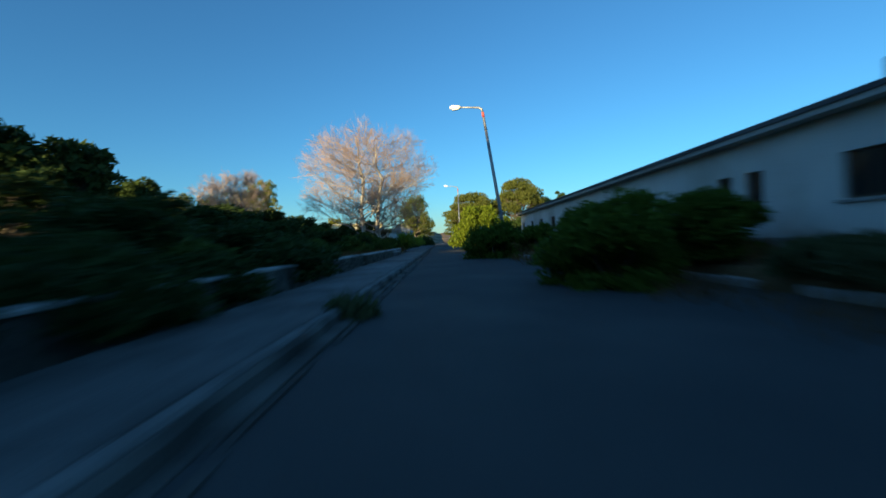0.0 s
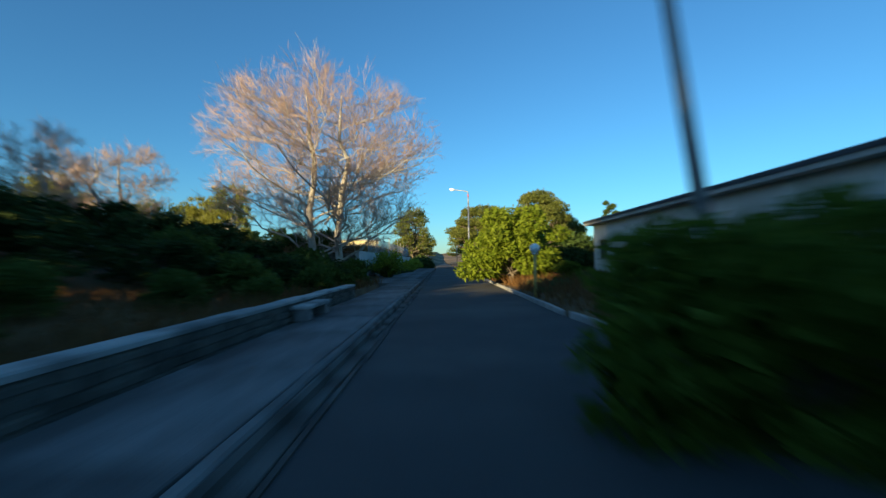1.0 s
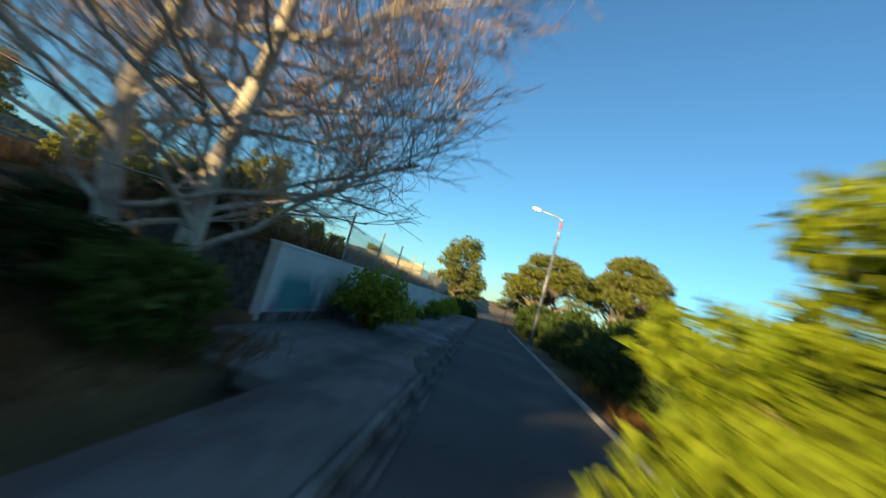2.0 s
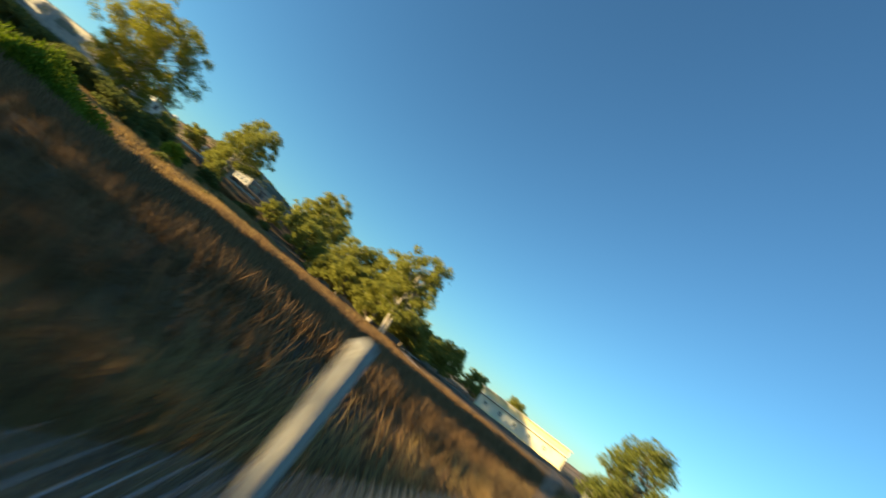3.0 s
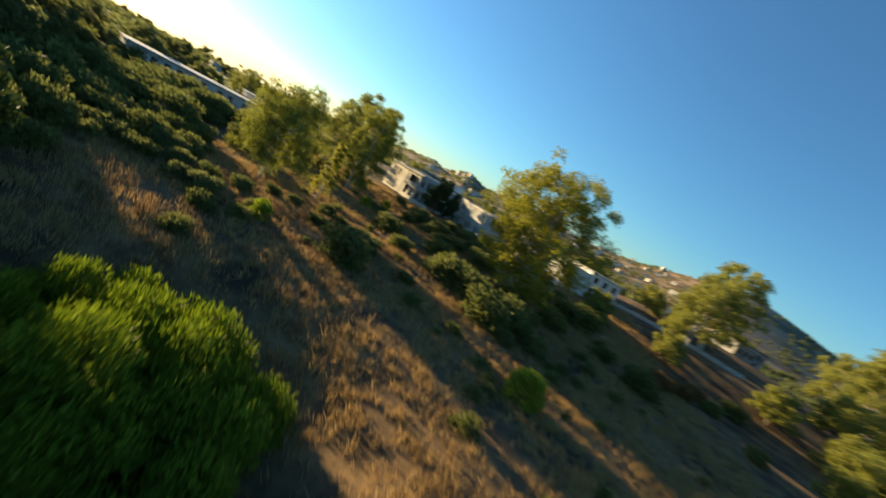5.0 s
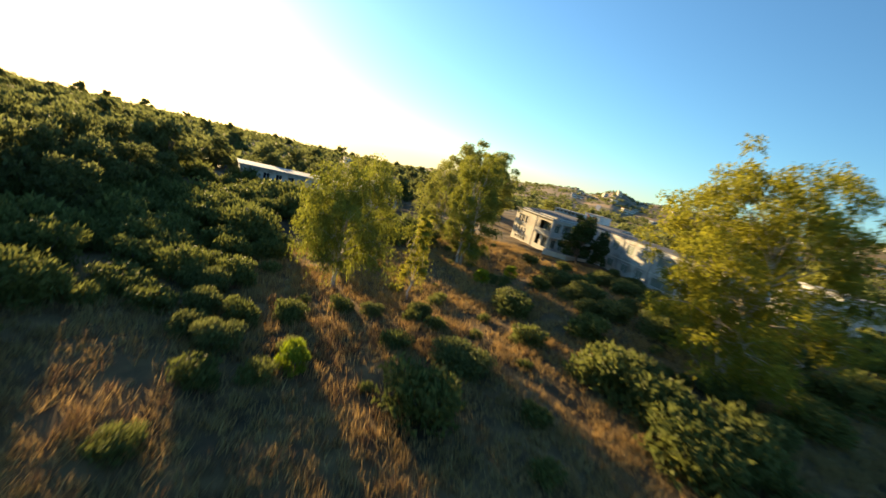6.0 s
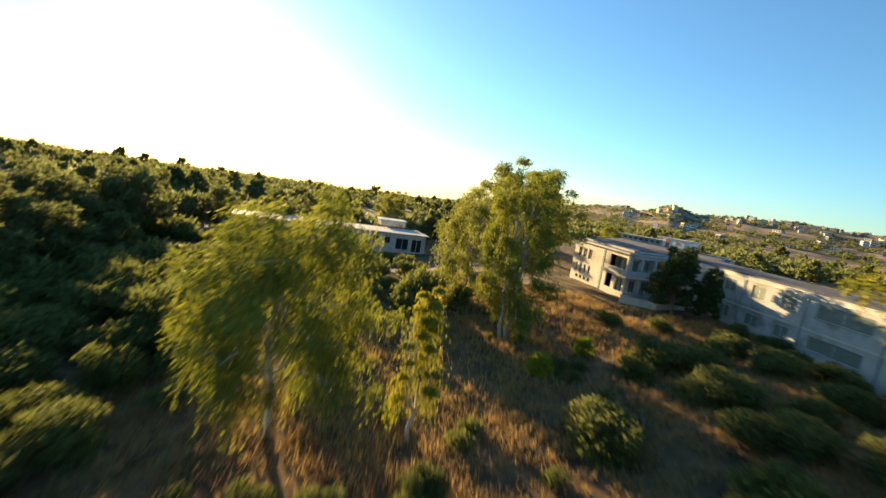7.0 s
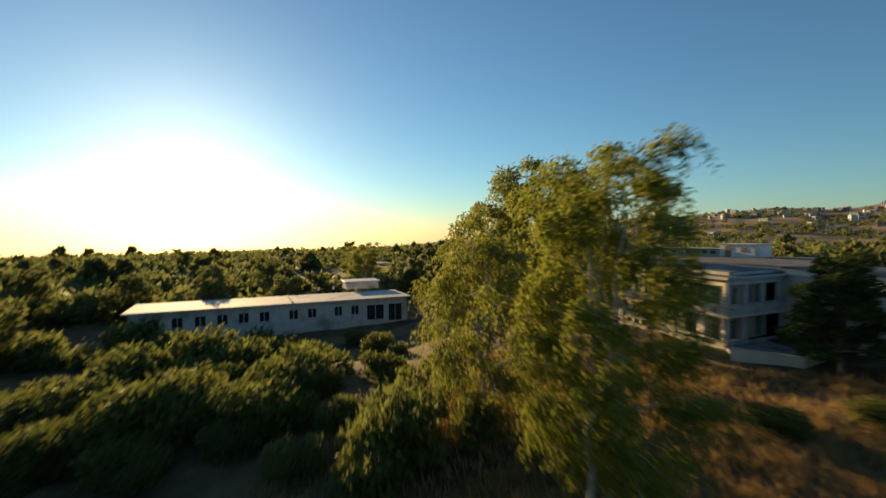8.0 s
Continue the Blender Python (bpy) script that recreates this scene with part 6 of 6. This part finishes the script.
scrub = make_shrub("scrub_bush", "olive-green mastic bush in dry grass", 43, 2.5, 2.5, LEAF_SCRUB, 1900, 0.33, "scrub bushes", 0.3, 13)
plant(scrub, [(-90.0, 79.0, 1.4, 1.6), (-88.6, 49.6, 1.1, 0.9), (-93.2, 45.4, 1.3, 1.2), (-98.4, 43.0, 1.4, 1.25), (-105.8, 42.3, 1.3, 1.3), (-87.7, 55.4, 0.9, 0.8), (-101.9, 37.9, 1.5, 1.35),
              (-96.4, 38.9, 1.5, 1.35), (-92.0, 36.0, 1.4, 1.4), (-86.0, 43.0, 1.4, 1.9), (-82.0, 50.0, 1.2, 1.7), (-78.0, 46.0, 1.4, 2.0), (-84.0, 37.0, 1.4, 2.1), (-111.0, 36.0, 1.4, 1.4), (-97.5, 54.0, 0.9, 1.1),
              (-90.9, 61.5, 0.7, 0.9), (-94.0, 51.0, 1.1, 1.4), (-103.0, 47.5, 1.0, 1.4), (-110.0, 44.0, 1.1, 1.5), (-74.0, 52.0, 1.3, 1.8), (-70.0, 47.0, 1.5, 2.0), (-106.0, 90.0, 1.4, 1.7), (-98.6, 97.0, 1.8, 1.8), (-101.6, 100.2, 1.7, 1.7), (-103.0, 94.5, 1.4, 1.7), (-125.0, 117.0, 1.5, 1.6), (-121.0, 112.0, 1.3, 1.4), (-106.0, 122.0, 1.4, 1.4), (-112.0, 108.0, 1.3, 1.3), (-116.5, 87.4, 1.1), (-117.8, 78.5, 1.0), (-131.9, 78.6, 0.8), (-141.8, 85.0, 0.9),
              (-122.7, 95.4, 1.0), (-105.9, 91.5, 1.0), (-143.2, 95.0, 0.9), (-111.8, 101.0, 1.1), (-135.9, 84.0, 1.0), (-100.4, 64.9, 0.6), (-85.7, 68.8, 0.6), (-76.9, 68.6, 0.6),
              (-94.6, 63.5, 0.7), (-82.9, 66.5, 0.7), (-97.9, 72.7, 0.7), (-105.0, 70.7, 0.5), (-136.7, 42.0, 1.0), (-148.3, 42.3, 1.0), (-139.2, 51.0, 0.8), (-145.4, 73.9, 0.8),
              (-148.7, 79.6, 0.7), (-154.6, 26.6, 1.1), (-141.4, 25.4, 1.2), (-137.5, 39.6, 1.1), (-132.7, 29.8, 1.2), (-126.6, 29.4, 1.3), (-119.0, 130.9, 1.0), (-125.4, 149.1, 1.2),
              (-92.6, 38.9, 1.0), (-115.0, 40.0, 1.2), (-122.0, 46.0, 0.9), (-108.0, 48.0, 1.0), (-98.0, 50.0, 0.9), (-128.0, 36.0, 1.1), (-118.0, 28.0, 1.2), (-146.0, 34.0, 1.0),
              (-104.0, 28.0, 1.2), (-88.0, 52.0, 0.9), (-76.0, 56.0, 0.8), (-66.0, 58.0, 0.8), (-160.0, 34.0, 1.0), (-150.0, 18.0, 1.2), (-166.0, 26.0, 0.9), (-112.0, 118.0, 0.9),
              (-124.0, 108.0, 0.9), (-132.0, 112.0, 1.0), (-66.0, 70.0, 0.6), (-110.0, 82.0, 0.9), (-96.0, 86.0, 0.6), (-120.0, 142.0, 1.0), (-104.0, 140.0, 0.8)], 22)


green_bush = make_shrub("green_bush", "soft green bush in dry grass", 45, 2.2, 2.3, LEAF_MASTIC, 3600, 0.23, "green bushes", 0.6, 14)
plant(green_bush, [(-119.8, 77.6, 1.5, 1.15), (-95.1, 63.1, 0.6), (-89.9, 68.0, 0.65), (-97.7, 72.3, 0.6), (-98.9, 78.6, 1.0, 0.6), (-112.8, 99.6, 0.8), (-129.1, 83.2, 0.9), (-124.0, 86.5, 1.0),
                   (-129.1, 91.1, 0.9), (-150.5, 92.0, 0.8), (-146.4, 92.8, 0.9), (-141.8, 96.4, 0.8), (-137.4, 99.6, 0.9), (-153.5, 88.0, 0.7), (-98.0, 104.5, 1.0), (-101.5, 97.0, 1.1), (-107.5, 104.0, 1.0), (-95.5, 100.0, 0.8), (-86.7, 60.7, 0.8), (-90.1, 58.2, 0.9), (-118.4, 54.5, 0.8), (-128.9, 72.0, 0.5), (-135.5, 78.9, 0.7), (-137.6, 39.2, 0.9), (-108.2, 92.4, 0.9)], 23)
mastic = make_shrub("mastic_bush", "broad soft olive-green bush with feathery shoots", 47, 3.0, 2.8, LEAF_MASTIC, 5200, 0.25, "mastic bushes", 0.7, 22)
plant(mastic, [(-140.9, 90.4, 0.95), (-134.3, 94.3, 0.9), (-134.5, 98.9, 1.0), (-135.5, 80.2, 1.0), (-129.2, 85.6, 1.05), (-124.4, 89.6, 0.9), (-122.5, 95.3, 1.25, 1.0),
               (-108.4, 92.4, 1.25, 1.1), (-98.5, 78.6, 1.1, 0.85), (-93.5, 54.4, 0.9), (-86.7, 63.7, 0.75), (-102.3, 67.3, 0.5), (-106.9, 70.6, 0.55), (-146.0, 86.6, 0.9),
               (-138.0, 103.5, 0.9), (-132.5, 40.5, 0.9), (-131.7, 47.0, 0.8), (-135.0, 30.0, 1.0), (-137.6, 46.0, 0.75), (-129.0, 29.5, 1.0), (-139.0, 35.4, 0.9),
               (-143.0, 39.0, 0.9), (-128.0, 37.5, 0.8), (-134.5, 52.5, 0.5)], 42)
hollow_bush = make_shrub("hollow_bush", "rounded olive bush of the close scrub", 44, 2.7, 2.7, LEAF_SCRUB, 640, 0.54, "hollow scrub", 0.3)


def hollow_scrub():
    """Scrub in the hollow south of the meadow, thinning out towards it, and scattered low bushes on it."""
    rng = random.Random(77)
    spots, near = [], []
    while len(spots) < 170:
        x, y = rng.uniform(-158, -58), rng.uniform(-6, 70)
        edge = 44 + 0.1 * (x + 100)
        if rng.random() > 1.0 - (y - edge + 14) / 34 or (x > -70 and y > 60):
            continue
        if -142 < x < -108 and 22 < y < 58:
            near.append((x, y, rng.uniform(0.6, 1.3)))
            continue
        s = rng.uniform(0.7, 1.5) if y < edge else rng.uniform(0.3, 0.8)
        spots.append((x, y, s, s * rng.uniform(0.8, 1.3)))
    while len(spots) < 272:
        x, y = rng.uniform(-154, -66), rng.uniform(60, 126)
        if abs(x + 97) + abs(y - 98) < 8 or (x > -84 and y < 92):
            continue
        spots.append((x, y, rng.uniform(0.2, 0.5)))
    for k in range(28):
        spots.append((rng.uniform(-150, -104), rng.uniform(-28, -4), rng.uniform(0.8, 1.4)))
    plant(hollow_bush, spots, 31)
    for x, y, s in near[:48]:
        copy_thing(scrub, at(x, y, rng.uniform(0, 360), s, s * rng.uniform(0.85, 1.2)))


hollow_scrub()


def fallen_logs():
    """Pale dead poles lying end to end in the dry grass."""
    for x, y, turn, length in ((-80.4, 122.8, 98, 6.2), (-81.6, 129.6, 96, 5.4), (-81.9, 135.6, 55, 4.8)):
        l = thing("log", "pale dead pole lying in the dry grass", "log", at(x, y, turn), "fallen poles")
        part("stem", Shape().tube([(0, 0, 0.2), (length * 0.3, 0.12, 0.26), (length * 0.7, -0.1, 0.22), (length, 0.15, 0.3)], (0.17, 0.16, 0.13, 0.07), 8), PALE_BARK, l, smooth=True)
        part("branch_stub", Shape().tube([(length * 0.6, 0, 0.22), (length * 0.72, 0.35, 0.5)], (0.06, 0.03), 6), PALE_BARK, l, smooth=True)


fallen_logs()


def garden_wall():
    """A low white wall along the gardens behind the yellow tree."""
    w = thing("wall_5", "low whitewashed garden wall with stained render", "wall", kind="structure")
    a, b, n = (-167.0, 134.5), (-152.5, 166.0), 12
    turn = math.degrees(math.atan2(b[1] - a[1], b[0] - a[0]))
    d = math.hypot(b[0] - a[0], b[1] - a[1]) / n
    for k in range(n):
        x, y = a[0] + (b[0] - a[0]) * k / n, a[1] + (b[1] - a[1]) * k / n
        m = pose(x, y, ground_z(x, y), 0, 0, turn)
        part("bay", Shape().box(0, 0, -1.0, d, 0.25, 0.85), WEATHERED_SHADED, w, m=m)
        part("coping", Shape().box(0, -0.04, 0.85, d, 0.29, 0.93, 0.01), PLASTER, w, m=m)


garden_wall()


def dirt_track():
    """A pale dusty track at the far edge of the field."""
    ways = [(-40.0, 133.0), (-47.0, 139.0), (-53.2, 146.0), (-57.5, 158.0), (-60.5, 172.0), (-62.0, 186.0), (-58.0, 194.5)]
    v = []
    for k, (x, y) in enumerate(ways):
        x1, y1 = ways[min(k + 1, len(ways) - 1)]
        x0, y0 = ways[max(k - 1, 0)]
        d = math.hypot(x1 - x0, y1 - y0)
        nx, ny = -(y1 - y0) / d, (x1 - x0) / d
        v += [(x + nx * q, y + ny * q, ground_z(x + nx * q, y + ny * q) + 0.12) for q in (-1.9, 0, 1.9)]
    s = Shape().add(v, [(3 * k + j, 3 * k + 1 + j, 3 * k + 4 + j, 3 * k + 3 + j) for k in range(len(ways) - 1) for j in range(2)])
    tagged(new("track", s.mesh("track", TRACK, True)), "pale dusty track along the edge of the field", "track", kind="structure")


dirt_track()


def hill_road():
    """A pale road climbing the far slope."""
    ways = [(-585.0, 58.0), (-611.0, 55.5), (-645.0, 51.0), (-690.0, 45.0), (-730.0, 42.5), (-765.0, 39.0)]
    v = []
    for k, (x, y) in enumerate(ways):
        v += [(x + q * 0.1, y + q, ground_z(x, y) + 0.7) for q in (-3.2, 0, 3.2)]
    s = Shape().add(v, [(3 * k + j, 3 * k + 1 + j, 3 * k + 4 + j, 3 * k + 3 + j) for k in range(len(ways) - 1) for j in range(2)])
    tagged(new("hill_road", s.mesh("hill_road", KERBSTONE, True)), "pale grey road climbing the far slope", "road", kind="structure")


hill_road()
rust_bush = make_shrub("rust_bush", "dry rust-brown bush in the grass", 46, 2.4, 2.3, LEAF_RUST, 2200, 0.26, "rust bushes", 0.3)
plant(rust_bush, [(-116.5, 130.0, 1.3, 1.3), (-120.0, 136.0, 1.2, 1.1), (-126.0, 142.0, 1.1), (-112.0, 127.0, 0.8)], 41)


WEED_STRAW = foliage("dead_weeds", (0.08, 0.04, 0.018), (0.27, 0.14, 0.055), 0.3, 0.8)
WEED_PALE = foliage("pale_dead_weeds", (0.1, 0.056, 0.03), (0.36, 0.215, 0.11), 0.3, 0.8)


def grass(name, label, material, x, y, tall, half, seed):
    """Tufts of three blades."""
    rng = np.random.default_rng(seed)
    keep = (np.sin(x * 0.31 + 1.7) * np.sin(y * 0.27) + rng.random(len(x)) * 1.3) > 0.1
    x, y = x[keep], y[keep]
    z = land(x, y) - 0.03
    hgt = tall * (0.5 + 0.9 * rng.random(len(x)))
    vs = []
    for k in range(3):
        lean = rng.normal(size=(len(x), 3)) * [0.35, 0.35, 0]
        foot = np.stack([x, y, z], 1) + rng.normal(size=(len(x), 3)) * [0.12, 0.12, 0]
        a = (lean + [0, 0, 1]) * hgt[:, None]
        s = unit(rng, len(x)) * [1, 1, 0] * half
        v = np.stack([foot - s, foot + s, foot + a], 1).reshape(-1, 3)
        vs.append((v, np.arange(len(v)).reshape(-1, 3)))
    v, q = join(*vs)
    tagged(new(name, array_mesh(name, v, q, material)), label, "grass", kind="stuff")


def dry_grass():
    rng = np.random.default_rng(8)
    r = rng.random
    grass("field_weeds", "brown dead weeds in tufts behind the wall", WEED_STRAW,
          np.concatenate([-6.6 - 46 * r(26000) ** 1.2, -4.1 - 6 * r(6000), 3.6 + 4.6 * r(4000)]),
          np.concatenate([56 + 70 * r(26000), -5 + 58 * r(6000), 2 + 62 * r(4000)]), 0.5, 0.024, 9)
    foot_x, foot_y = np.concatenate([-6.8 - 52 * r(5200) ** 1.1, -52 - 56 * r(1000)]), np.concatenate([56 + 74 * r(5200), 48 + 36 * r(1000)])
    grass("tall_weeds", "tall pale dead weeds in clumps behind the wall", WEED_PALE, np.repeat(foot_x, 7) + rng.normal(size=43400) * 0.25,
          np.repeat(foot_y, 7) + rng.normal(size=43400) * 0.25, 0.8, 0.035, 12)
    grass("dry_grass", "tufts of tall dry straw-coloured grass", DRY_GRASS,
          np.repeat(-48 - 110 * r(14000) ** 0.85, 8) + rng.normal(size=112000) * 0.36, np.repeat(46 + 90 * r(14000), 8) + rng.normal(size=112000) * 0.36, 0.62, 0.045, 10)
    # a strip of straw on the bank above the wall
    grass("bank_straw", "pale straw along the top of the wall", DRY_GRASS, -6.55 - 3.5 * r(5000) ** 1.5, 62 + 50 * r(5000), 0.75, 0.02, 11)


dry_grass()
